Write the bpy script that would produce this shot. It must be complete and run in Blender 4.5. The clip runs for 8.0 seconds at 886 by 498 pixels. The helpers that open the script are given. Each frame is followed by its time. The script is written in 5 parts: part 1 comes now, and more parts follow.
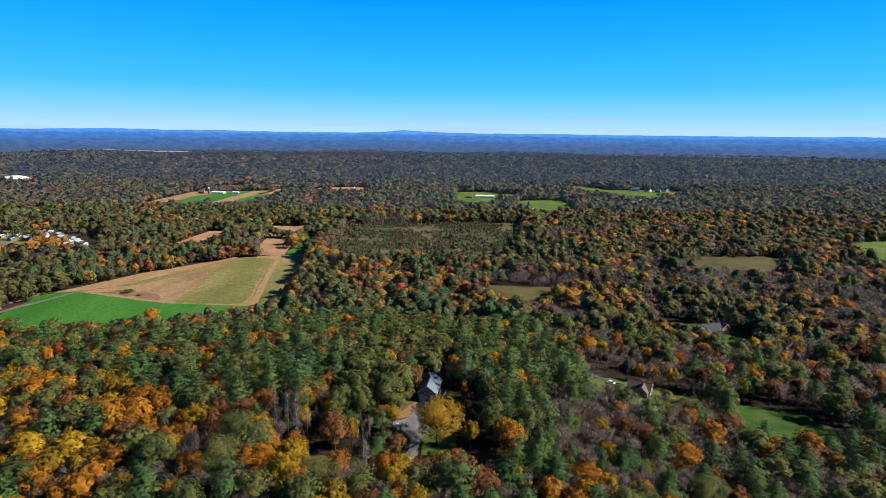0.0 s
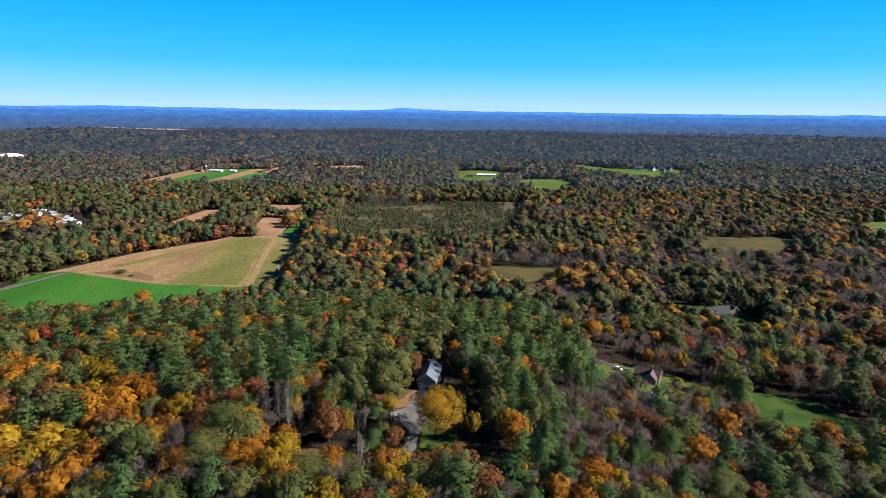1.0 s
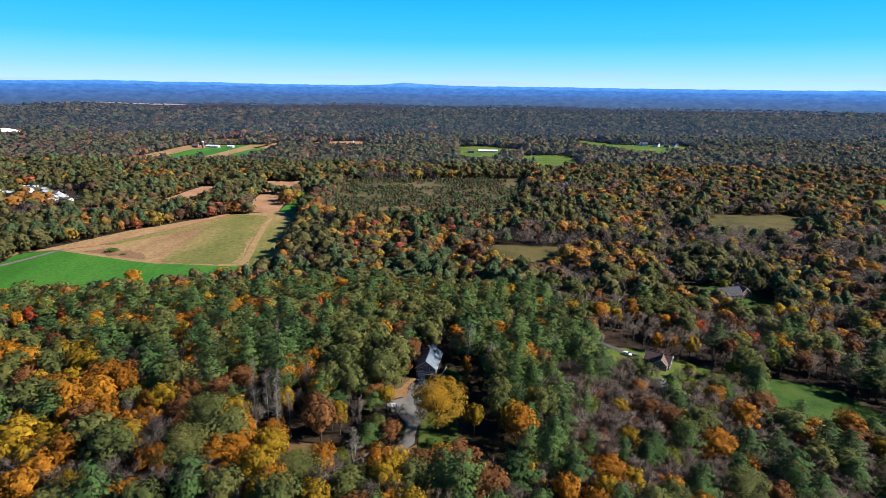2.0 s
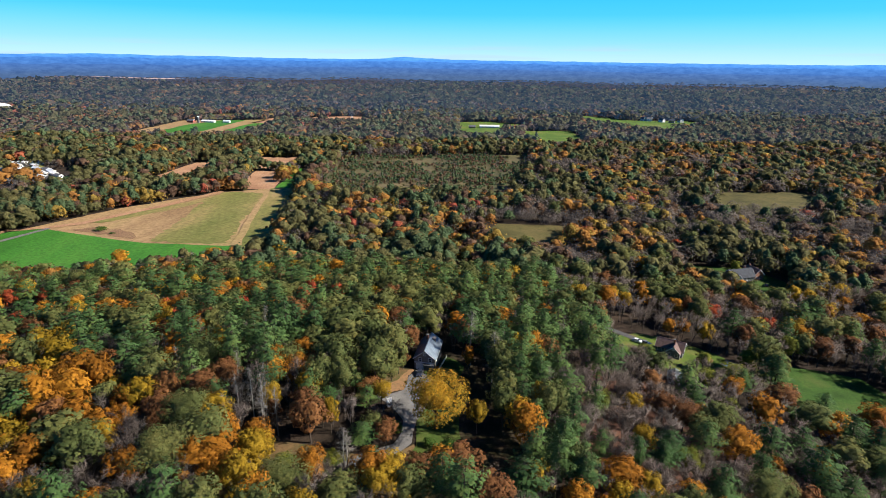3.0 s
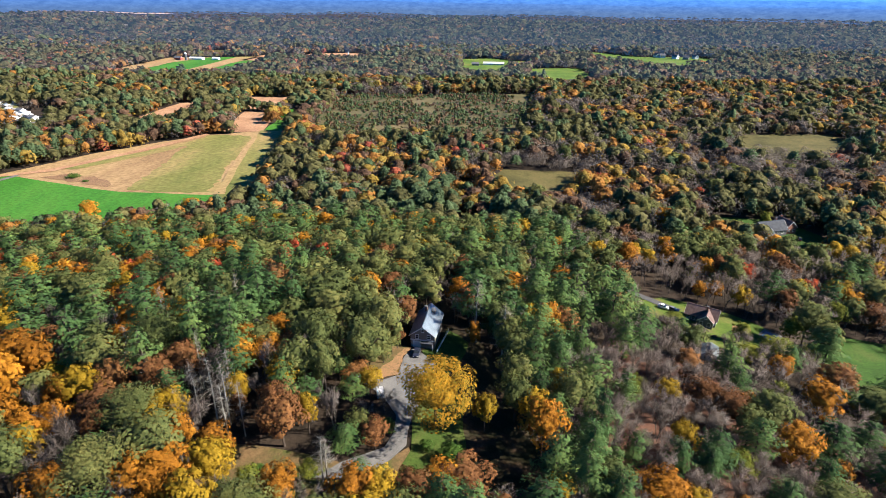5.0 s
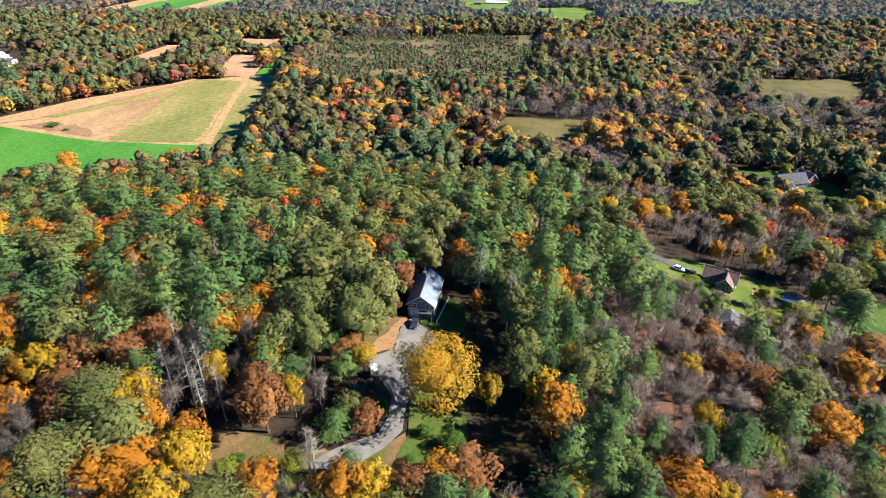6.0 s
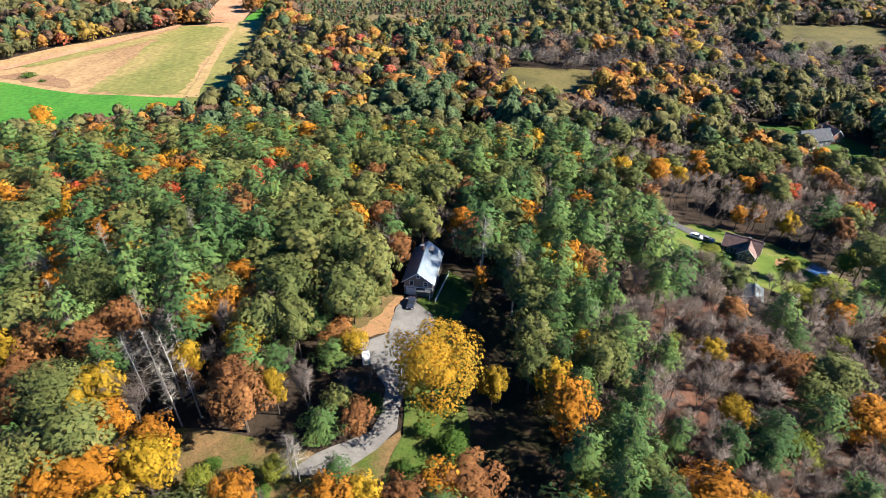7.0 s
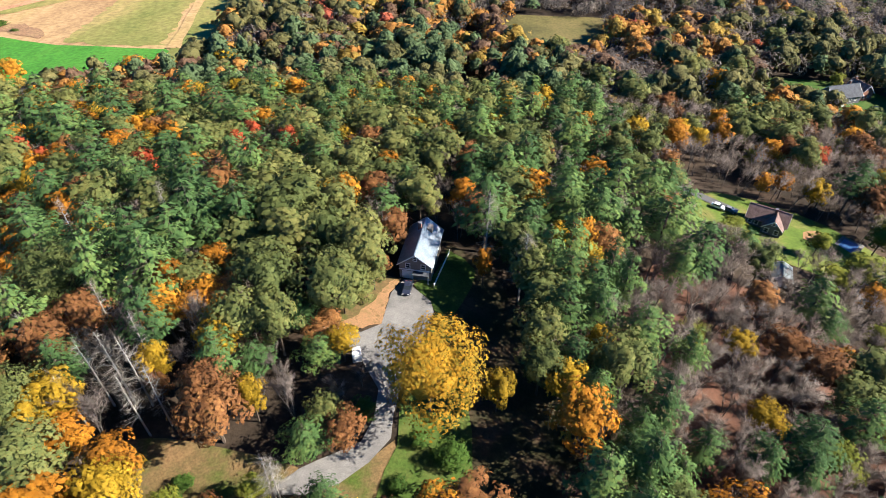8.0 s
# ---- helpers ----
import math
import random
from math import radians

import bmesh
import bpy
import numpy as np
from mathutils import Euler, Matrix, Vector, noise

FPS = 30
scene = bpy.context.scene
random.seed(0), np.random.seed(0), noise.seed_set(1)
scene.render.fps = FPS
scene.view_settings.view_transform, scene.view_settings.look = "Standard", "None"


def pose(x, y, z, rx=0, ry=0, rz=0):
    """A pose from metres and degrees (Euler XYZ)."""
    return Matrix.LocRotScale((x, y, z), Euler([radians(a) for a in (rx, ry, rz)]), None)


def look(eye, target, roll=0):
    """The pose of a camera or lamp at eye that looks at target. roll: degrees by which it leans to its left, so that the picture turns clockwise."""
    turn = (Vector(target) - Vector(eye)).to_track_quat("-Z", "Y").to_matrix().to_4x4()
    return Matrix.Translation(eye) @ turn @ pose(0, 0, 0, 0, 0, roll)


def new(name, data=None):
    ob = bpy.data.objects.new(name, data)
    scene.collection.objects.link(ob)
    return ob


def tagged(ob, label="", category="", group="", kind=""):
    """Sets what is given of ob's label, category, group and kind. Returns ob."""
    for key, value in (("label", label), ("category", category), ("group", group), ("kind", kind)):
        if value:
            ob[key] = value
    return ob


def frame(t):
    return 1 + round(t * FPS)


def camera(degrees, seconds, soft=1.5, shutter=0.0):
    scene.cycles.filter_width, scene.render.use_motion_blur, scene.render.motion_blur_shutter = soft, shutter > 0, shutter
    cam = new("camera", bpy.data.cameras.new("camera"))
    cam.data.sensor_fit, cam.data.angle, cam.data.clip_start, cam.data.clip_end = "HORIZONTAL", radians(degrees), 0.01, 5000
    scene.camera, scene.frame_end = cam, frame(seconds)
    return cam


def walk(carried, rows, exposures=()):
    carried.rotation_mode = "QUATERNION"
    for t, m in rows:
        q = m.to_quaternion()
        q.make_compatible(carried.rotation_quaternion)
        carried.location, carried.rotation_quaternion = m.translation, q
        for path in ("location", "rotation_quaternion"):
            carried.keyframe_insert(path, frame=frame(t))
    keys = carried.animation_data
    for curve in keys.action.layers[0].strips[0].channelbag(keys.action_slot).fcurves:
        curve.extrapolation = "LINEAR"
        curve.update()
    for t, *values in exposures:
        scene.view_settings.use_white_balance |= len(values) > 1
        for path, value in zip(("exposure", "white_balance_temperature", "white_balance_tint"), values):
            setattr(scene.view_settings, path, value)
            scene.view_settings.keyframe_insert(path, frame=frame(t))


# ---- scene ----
cam = camera(76.8, 8.0, soft=0.6)
METRES, EYE, TILT, LEAN, TURN = 125.0, 112.0, -11.6, -0.6, 0.0
ROWS = [
    (0.0, 0.0, 0.0, 0.0, 0.0, 0.0, 0.0),
    (0.5, 0.0006, 0.0529, 0.0017, 0.04, -0.91, -0.04),
    (1.0, 0.0008, 0.1079, 0.0042, 0.07, -2.13, -0.08),
    (1.5, 0.001, 0.1654, 0.0062, 0.12, -3.32, -0.11),
    (3.0, 0.002, 0.3521, 0.0133, 0.21, -6.88, -0.2),
    (3.5, 0.0023, 0.4173, 0.0148, 0.26, -8.06, -0.2),
    (4.0, 0.0023, 0.483, 0.0164, 0.3, -9.22, -0.18),
    (4.5, 0.0024, 0.5485, 0.0171, 0.33, -10.6, -0.16),
    (6.0, 0.0038, 0.7447, 0.0194, 0.45, -18.11, -0.11),
    (6.5, 0.0045, 0.8091, 0.0198, 0.48, -20.57, -0.13),
    (7.0, 0.0048, 0.8733, 0.02, 0.51, -23.07, -0.12),
    (7.5, 0.0049, 0.937, 0.0201, 0.54, -25.53, -0.14),
    (8.0, 0.0056, 0.9997, 0.0196, 0.59, -27.98, -0.11),
]
EXPOSURES = [(0.0, 1.30), (1.5, 1.44), (4.5, 1.90), (6.0, 2.42), (8.0, 2.46)]
walk(cam, [(t, pose(0, 0, EYE, TILT, LEAN, TURN) @ pose(METRES * x, METRES * y, METRES * z, 90 + pitch, roll, yaw)) for t, x, y, z, yaw, pitch, roll in ROWS], EXPOSURES)

# ---- sky and sun ----
SUN_AZ, SUN_EL = 93.0, 33.0  # degrees clockwise from the way ahead, and above the horizon
world = bpy.data.worlds.new("sky")
scene.world = world
world.use_nodes = True
wn, wl = world.node_tree.nodes, world.node_tree.links
wn.clear()
sky = wn.new("ShaderNodeTexSky")
sky.sky_type, sky.sun_disc = "NISHITA", False
sky.sun_elevation, sky.sun_rotation = radians(SUN_EL), radians(SUN_AZ)
sky.air_density, sky.dust_density, sky.ozone_density = 1.0, 0.3, 3.0
grade = wn.new("ShaderNodeHueSaturation")
grade.inputs["Saturation"].default_value = 1.2
clear_air = wn.new("ShaderNodeMix")
clear_air.data_type, clear_air.blend_type = "RGBA", "MULTIPLY"
clear_air.inputs["Factor"].default_value = 1.0
clear_air.inputs["B"].default_value = (0.46, 0.80, 1.33, 1)
wl.new(sky.outputs[0], clear_air.inputs["A"])
wl.new(clear_air.outputs["Result"], grade.inputs["Color"])
coord = wn.new("ShaderNodeTexCoord")
stretch = wn.new("ShaderNodeMapping")
stretch.inputs["Scale"].default_value = (3.0, 3.0, 55.0)
wl.new(coord.outputs["Generated"], stretch.inputs["Vector"])
wisps = wn.new("ShaderNodeTexNoise")
wisps.inputs["Scale"].default_value, wisps.inputs["Detail"].default_value = 1.6, 6.0
wl.new(stretch.outputs[0], wisps.inputs["Vector"])
wisp_ramp = wn.new("ShaderNodeValToRGB")
wisp_ramp.color_ramp.elements[0].position, wisp_ramp.color_ramp.elements[1].position = 0.5, 0.75
wl.new(wisps.outputs["Fac"], wisp_ramp.inputs[0])
split = wn.new("ShaderNodeSeparateXYZ")
wl.new(coord.outputs["Generated"], split.inputs[0])
low = wn.new("ShaderNodeMapRange")
low.interpolation_type = "SMOOTHSTEP"
for k, v in (("From Min", 0.036), ("From Max", 0.016), ("To Min", 0.0), ("To Max", 0.8)):
    low.inputs[k].default_value = v
wl.new(split.outputs["Z"], low.inputs["Value"])
cloudy = wn.new("ShaderNodeMath")
cloudy.operation = "MULTIPLY"
wl.new(wisp_ramp.outputs[0], cloudy.inputs[0])
wl.new(low.outputs[0], cloudy.inputs[1])
mixsky = wn.new("ShaderNodeMix")
mixsky.data_type = "RGBA"
wl.new(cloudy.outputs[0], mixsky.inputs["Factor"])
mixsky.inputs["B"].default_value = (3.2, 4.3, 5.5, 1)
# the air near the horizon: pale at the bottom, clear blue above
band = wn.new("ShaderNodeMapRange")
for k, v in (("From Min", 0.0), ("From Max", 0.25), ("To Min", 0.0), ("To Max", 1.0)):
    band.inputs[k].default_value = v
wl.new(split.outputs["Z"], band.inputs["Value"])
air = wn.new("ShaderNodeValToRGB")
air.color_ramp.interpolation = "B_SPLINE"
tones = ((0.0, (0.50, 0.72, 0.92)), (0.12, (0.26, 0.62, 0.95)), (0.30, (0.03, 0.52, 1.0)), (0.80, (0.0, 0.29, 0.98)))
while len(air.color_ramp.elements) < len(tones):
    air.color_ramp.elements.new(0.5)
for e, (p, c) in zip(air.color_ramp.elements, tones):
    e.position, e.color = p, (*c, 1)
wl.new(band.outputs[0], air.inputs[0])
lift = wn.new("ShaderNodeVectorMath")
lift.operation = "SCALE"
lift.inputs["Scale"].default_value = 7.7
wl.new(air.outputs[0], lift.inputs[0])
share = wn.new("ShaderNodeMapRange")
share.interpolation_type = "SMOOTHSTEP"
for k, v in (("From Min", 0.18), ("From Max", 0.40), ("To Min", 0.96), ("To Max", 0.0)):
    share.inputs[k].default_value = v
wl.new(split.outputs["Z"], share.inputs["Value"])
airy = wn.new("ShaderNodeMix")
airy.data_type = "RGBA"
wl.new(share.outputs[0], airy.inputs["Factor"])
wl.new(grade.outputs[0], airy.inputs["A"])
wl.new(lift.outputs[0], airy.inputs["B"])
wl.new(airy.outputs["Result"], mixsky.inputs["A"])
# dimmed towards the zenith, above the view, for less fill and deeper shade
deep = wn.new("ShaderNodeMapRange")
deep.interpolation_type = "SMOOTHSTEP"
for k, v in (("From Min", 0.2), ("From Max", 0.75), ("To Min", 1.0), ("To Max", 0.3)):
    deep.inputs[k].default_value = v
wl.new(split.outputs["Z"], deep.inputs["Value"])
zenith = wn.new("ShaderNodeVectorMath")
zenith.operation = "SCALE"
wl.new(mixsky.outputs["Result"], zenith.inputs[0])
wl.new(deep.outputs[0], zenith.inputs["Scale"])
back = wn.new("ShaderNodeBackground")
back.inputs["Strength"].default_value = 0.060
wl.new(zenith.outputs[0], back.inputs["Color"])
wout = wn.new("ShaderNodeOutputWorld")
wl.new(back.outputs[0], wout.inputs["Surface"])

sun = new("sun", bpy.data.lights.new("sun", "SUN"))
sun.data.energy, sun.data.angle, sun.data.color = 4.6, radians(0.53), (1.0, 0.93, 0.82)
s_az, s_el = radians(SUN_AZ), radians(SUN_EL)
TO_SUN = Vector((math.sin(s_az) * math.cos(s_el), math.cos(s_az) * math.cos(s_el), math.sin(s_el)))
sun.matrix_world = look(TO_SUN * 300, (0, 0, 0))


# ---- materials ----
def material(name):
    m = bpy.data.materials.new(name)
    m.use_nodes = True
    n, l = m.node_tree.nodes, m.node_tree.links
    return m, n, l, n["Principled BSDF"]


def ramp(n, l, source, stops):
    r = n.new("ShaderNodeValToRGB")
    el = r.color_ramp.elements
    while len(el) < len(stops):
        el.new(0.5)
    for e, (p, c) in zip(el, stops):
        e.position, e.color = p, (*c, 1)
    l.new(source, r.inputs[0])
    return r.outputs[0]


def blend(n, l, kind, fac, a, b):
    m = n.new("ShaderNodeMix")
    m.data_type, m.blend_type = "RGBA", kind
    for sock, v in (("Factor", fac), ("A", a), ("B", b)):
        if isinstance(v, (int, float)):
            m.inputs[sock].default_value = v
        elif isinstance(v, tuple):
            m.inputs[sock].default_value = (*v, 1)
        else:
            l.new(v, m.inputs[sock])
    return m.outputs["Result"]


def noise_tex(n, l, scale, detail=4.0, rough=0.6, squeeze=None, turn=0.0):
    tc = n.new("ShaderNodeTexCoord")
    mp = n.new("ShaderNodeMapping")
    if squeeze:
        mp.inputs["Scale"].default_value = squeeze
    mp.inputs["Rotation"].default_value = (0, 0, radians(turn))
    l.new(tc.outputs["Object"], mp.inputs["Vector"])
    t = n.new("ShaderNodeTexNoise")
    t.inputs["Scale"].default_value, t.inputs["Detail"].default_value, t.inputs["Roughness"].default_value = scale, detail, rough
    l.new(mp.outputs[0], t.inputs["Vector"])
    return t.outputs["Fac"]


def leaves(name, dark, mid, light, through_light=0.35, air=None, grain=0.24, gaps=7.5, relief=0.0):
    """Foliage: hue varies from tree to tree, from place to place and from clump to clump; some sun shines through."""
    dark, mid, light = [tuple(v * k for v in c) for k, c in ((0.54, dark), (0.66, mid), (0.72, light))]
    m, n, l, p = material(name)
    geo, info = n.new("ShaderNodeNewGeometry"), n.new("ShaderNodeObjectInfo")

    def add(value, share, so_far, lo=0.0, hi=1.0):
        mr = n.new("ShaderNodeMapRange")
        for k, v in (("From Min", lo), ("From Max", hi), ("To Min", 0.0), ("To Max", share)):
            mr.inputs[k].default_value = v
        l.new(value, mr.inputs["Value"])
        if so_far is None:
            return mr.outputs[0]
        plus = n.new("ShaderNodeMath")
        plus.operation = "ADD"
        l.new(mr.outputs[0], plus.inputs[0])
        l.new(so_far, plus.inputs[1])
        return plus.outputs[0]

    total = add(geo.outputs["Random Per Island"], grain, None)
    total = add(info.outputs["Random"], 0.34, total)
    total = add(noise_tex(n, l, 0.07, 2.0), 0.30, total, 0.3, 0.7)
    total = add(noise_tex(n, l, 0.5, 2.0), 0.26, total, 0.3, 0.7)
    col = ramp(n, l, total, [(0.18, dark), (0.55, mid), (0.95, light)])
    l.new(col, p.inputs["Base Color"])
    p.inputs["Roughness"].default_value = 0.8
    p.inputs["Specular IOR Level"].default_value = 0.06
    if relief:
        b = n.new("ShaderNodeBump")
        b.inputs["Strength"].default_value, b.inputs["Distance"].default_value = 1.0, relief
        l.new(noise_tex(n, l, 0.45, 3.0, 0.7), b.inputs["Height"])
        l.new(b.outputs[0], p.inputs["Normal"])
    tr = n.new("ShaderNodeBsdfTranslucent")
    l.new(col, tr.inputs["Color"])
    mx = n.new("ShaderNodeMixShader")
    mx.inputs[0].default_value = through_light * 0.65
    l.new(p.outputs[0], mx.inputs[1])
    l.new(tr.outputs[0], mx.inputs[2])
    out = mx.outputs[0]
    # air: a faint blue glow on the leaves, standing in for haze
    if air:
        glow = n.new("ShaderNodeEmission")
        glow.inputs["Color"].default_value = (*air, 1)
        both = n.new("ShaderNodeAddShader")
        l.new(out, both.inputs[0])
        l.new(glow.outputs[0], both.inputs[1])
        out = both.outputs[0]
    if gaps:
        # a spray is many small leaves with light between them
        holes = n.new("ShaderNodeMath")
        holes.operation = "GREATER_THAN"
        holes.inputs[1].default_value = 0.44
        l.new(noise_tex(n, l, gaps, 1.0, 0.5), holes.inputs[0])
        clear = n.new("ShaderNodeBsdfTransparent")
        cut = n.new("ShaderNodeMixShader")
        l.new(holes.outputs[0], cut.inputs[0])
        l.new(clear.outputs[0], cut.inputs[1])
        l.new(out, cut.inputs[2])
        out = cut.outputs[0]
    l.new(out, n["Material Output"].inputs["Surface"])
    return m


def surface(name, colours, scale, rough=0.9, detail=6.0, squeeze=None, turn=0.0, bump=0.0, bump_scale=None, second=None):
    """A matt surface: a ramp of colours over noise, finer noise on top, and relief."""
    m, n, l, p = material(name)
    f = noise_tex(n, l, scale, detail, 0.65, squeeze, turn)
    k = len(colours) - 1
    col = ramp(n, l, f, [(0.32 + 0.36 * i / max(k, 1), c) for i, c in enumerate(colours)])
    g = noise_tex(n, l, second or scale * 9, 3.0)
    fine = ramp(n, l, g, [(0.3, (0.62, 0.62, 0.62)), (0.7, (1.25, 1.25, 1.25))])
    l.new(blend(n, l, "MULTIPLY", 0.8, col, fine), p.inputs["Base Color"])
    p.inputs["Roughness"].default_value = rough
    p.inputs["Specular IOR Level"].default_value = 0.1
    if bump:
        b = n.new("ShaderNodeBump")
        b.inputs["Strength"].default_value, b.inputs["Distance"].default_value = bump, 0.2
        l.new(noise_tex(n, l, bump_scale or scale * 12, 4.0), b.inputs["Height"])
        l.new(b.outputs[0], p.inputs["Normal"])
    return m


LEAF = {
    "pine": leaves("pine_needles", (0.032, 0.068, 0.026), (0.070, 0.134, 0.042), (0.165, 0.220, 0.058), 0.32),
    "olive": leaves("oak_leaves_turning", (0.040, 0.062, 0.020), (0.104, 0.122, 0.038), (0.190, 0.172, 0.052), 0.24),
    "orange": leaves("orange_leaves", (0.12, 0.050, 0.009), (0.33, 0.130, 0.014), (0.54, 0.25, 0.026), 0.26),
    "yellow": leaves("yellow_leaves", (0.11, 0.080, 0.010), (0.28, 0.175, 0.014), (0.46, 0.28, 0.026), 0.26),
    "red": leaves("red_leaves", (0.20, 0.030, 0.016), (0.38, 0.070, 0.030), (0.48, 0.15, 0.05)),
    "rust": leaves("rust_brown_leaves", (0.075, 0.034, 0.016), (0.19, 0.083, 0.032), (0.31, 0.15, 0.048), 0.25),
    "lime": leaves("lime_leaves", (0.06, 0.080, 0.014), (0.13, 0.15, 0.022), (0.24, 0.23, 0.035)),
    "bare": leaves("bare_twigs", (0.120, 0.096, 0.088), (0.205, 0.168, 0.152), (0.30, 0.25, 0.225), 0.1, None, 0.22, None),
    "shrub": leaves("shrub_leaves", (0.022, 0.05, 0.010), (0.05, 0.10, 0.018), (0.10, 0.15, 0.028), 0.3),
    "gold": leaves("gold_oak_leaves", (0.085, 0.085, 0.014), (0.215, 0.150, 0.018), (0.42, 0.205, 0.016), 0.3, None, 0.36, 9.0),
}
# duller, bluer leaf colours for woods farther off, standing in for distance haze
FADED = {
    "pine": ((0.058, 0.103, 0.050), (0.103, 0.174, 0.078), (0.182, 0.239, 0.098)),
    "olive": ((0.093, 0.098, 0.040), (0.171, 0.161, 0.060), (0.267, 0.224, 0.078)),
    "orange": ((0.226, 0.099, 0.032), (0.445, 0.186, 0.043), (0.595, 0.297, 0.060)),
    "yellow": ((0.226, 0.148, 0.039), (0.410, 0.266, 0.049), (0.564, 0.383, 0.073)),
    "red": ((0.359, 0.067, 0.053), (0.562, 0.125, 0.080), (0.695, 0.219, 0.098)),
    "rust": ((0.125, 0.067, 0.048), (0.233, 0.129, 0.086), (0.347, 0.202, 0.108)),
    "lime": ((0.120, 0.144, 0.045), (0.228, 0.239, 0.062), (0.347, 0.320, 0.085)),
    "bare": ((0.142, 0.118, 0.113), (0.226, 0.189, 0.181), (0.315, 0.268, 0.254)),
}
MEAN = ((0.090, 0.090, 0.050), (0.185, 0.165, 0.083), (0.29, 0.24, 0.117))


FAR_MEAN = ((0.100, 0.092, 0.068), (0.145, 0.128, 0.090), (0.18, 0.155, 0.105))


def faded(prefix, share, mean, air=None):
    """Haze put into leaf colour: kinds blend towards a mean, more so farther off."""
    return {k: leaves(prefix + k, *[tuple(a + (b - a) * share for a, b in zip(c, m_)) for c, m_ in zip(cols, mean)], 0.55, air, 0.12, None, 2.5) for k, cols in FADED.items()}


# FAR_LEAF blends more and also glows faint blue in place of air
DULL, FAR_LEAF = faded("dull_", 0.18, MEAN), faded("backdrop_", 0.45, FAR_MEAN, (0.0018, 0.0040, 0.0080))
# the last miles of woods before the hills: dim leaf colours, blue haze glow painted in
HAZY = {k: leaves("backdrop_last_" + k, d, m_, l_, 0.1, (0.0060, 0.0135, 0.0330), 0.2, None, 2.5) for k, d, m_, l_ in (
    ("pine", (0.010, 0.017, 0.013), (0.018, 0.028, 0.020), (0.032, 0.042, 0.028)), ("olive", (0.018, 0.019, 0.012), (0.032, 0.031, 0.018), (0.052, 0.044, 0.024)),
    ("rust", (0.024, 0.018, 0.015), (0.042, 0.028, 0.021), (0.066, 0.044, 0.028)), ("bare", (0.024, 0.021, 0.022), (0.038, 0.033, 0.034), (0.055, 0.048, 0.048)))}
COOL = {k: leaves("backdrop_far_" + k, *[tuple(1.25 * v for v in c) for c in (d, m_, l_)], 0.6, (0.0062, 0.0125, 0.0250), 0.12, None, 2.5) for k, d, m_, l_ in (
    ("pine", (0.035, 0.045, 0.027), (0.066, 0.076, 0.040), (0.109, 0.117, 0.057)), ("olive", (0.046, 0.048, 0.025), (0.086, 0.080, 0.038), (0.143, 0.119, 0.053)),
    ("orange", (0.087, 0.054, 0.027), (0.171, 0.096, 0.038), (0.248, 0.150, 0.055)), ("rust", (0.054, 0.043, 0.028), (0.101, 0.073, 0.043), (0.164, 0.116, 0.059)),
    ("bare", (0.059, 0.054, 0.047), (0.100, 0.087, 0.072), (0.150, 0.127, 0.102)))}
BARK = surface("bark", [(0.040, 0.030, 0.024), (0.085, 0.068, 0.054)], 1.5, 0.95, squeeze=(1, 1, 0.2))
PALE_BARK = surface("weathered_grey_wood", [(0.16, 0.145, 0.13), (0.29, 0.275, 0.25)], 1.2, 0.9)
# floor colour set below real leaf litter to deepen shade between crowns
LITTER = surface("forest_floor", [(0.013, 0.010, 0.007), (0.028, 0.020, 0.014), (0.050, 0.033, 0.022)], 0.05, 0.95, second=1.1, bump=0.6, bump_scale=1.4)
WEEDS = surface("rusty_weeds", [(0.11, 0.066, 0.036), (0.16, 0.092, 0.052), (0.20, 0.135, 0.066)], 0.1, 0.95, second=0.8)
RED_LITTER = surface("russet_leaf_litter", [(0.026, 0.014, 0.010), (0.064, 0.031, 0.021), (0.108, 0.053, 0.034)], 0.12, 0.95, second=1.6, bump=0.5)
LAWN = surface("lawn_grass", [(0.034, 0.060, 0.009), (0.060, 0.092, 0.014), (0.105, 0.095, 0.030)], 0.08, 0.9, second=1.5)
# greener than LAWN, and darkened to include the tree shade on it
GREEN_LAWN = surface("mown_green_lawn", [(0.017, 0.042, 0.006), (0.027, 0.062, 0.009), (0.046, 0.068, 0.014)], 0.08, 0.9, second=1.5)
PASTURE = surface("far_pasture", [(0.040, 0.075, 0.012), (0.070, 0.115, 0.018), (0.115, 0.125, 0.030)], 0.02, 0.9, second=0.4)
# yard and front lawn colours are darkened to paint in the tree shade
SHADED_YARD = surface("yard_painted_shade", [(0.012, 0.016, 0.006), (0.026, 0.022, 0.011), (0.060, 0.036, 0.024)], 0.12, 0.95, second=1.8)
SHADY_LAWN = surface("grass_painted_shade", [(0.016, 0.034, 0.007), (0.036, 0.060, 0.011), (0.060, 0.066, 0.018)], 0.12, 0.95, second=2.0)
LEAFY_LAWN = surface("leaf_strewn_lawn", [(0.036, 0.058, 0.010), (0.085, 0.060, 0.026), (0.135, 0.080, 0.038)], 0.14, 0.95, second=2.5)
GREEN_FIELD = surface("winter_rye", [(0.022, 0.088, 0.010), (0.034, 0.122, 0.014), (0.056, 0.142, 0.019)], 0.02, 0.9, squeeze=(1, 0.25, 1), turn=20, second=0.5)
STUBBLE = surface("harvested_stubble", [(0.175, 0.108, 0.054), (0.25, 0.162, 0.080), (0.205, 0.152, 0.060)], 0.018, 0.95, squeeze=(1, 0.22, 1), turn=-8, second=0.35)
GREEN_STUBBLE = surface("hay_regrowth", [(0.092, 0.100, 0.026), (0.140, 0.128, 0.040), (0.23, 0.160, 0.070)], 0.022, 0.95, squeeze=(1, 0.35, 1), turn=-8, second=0.3)
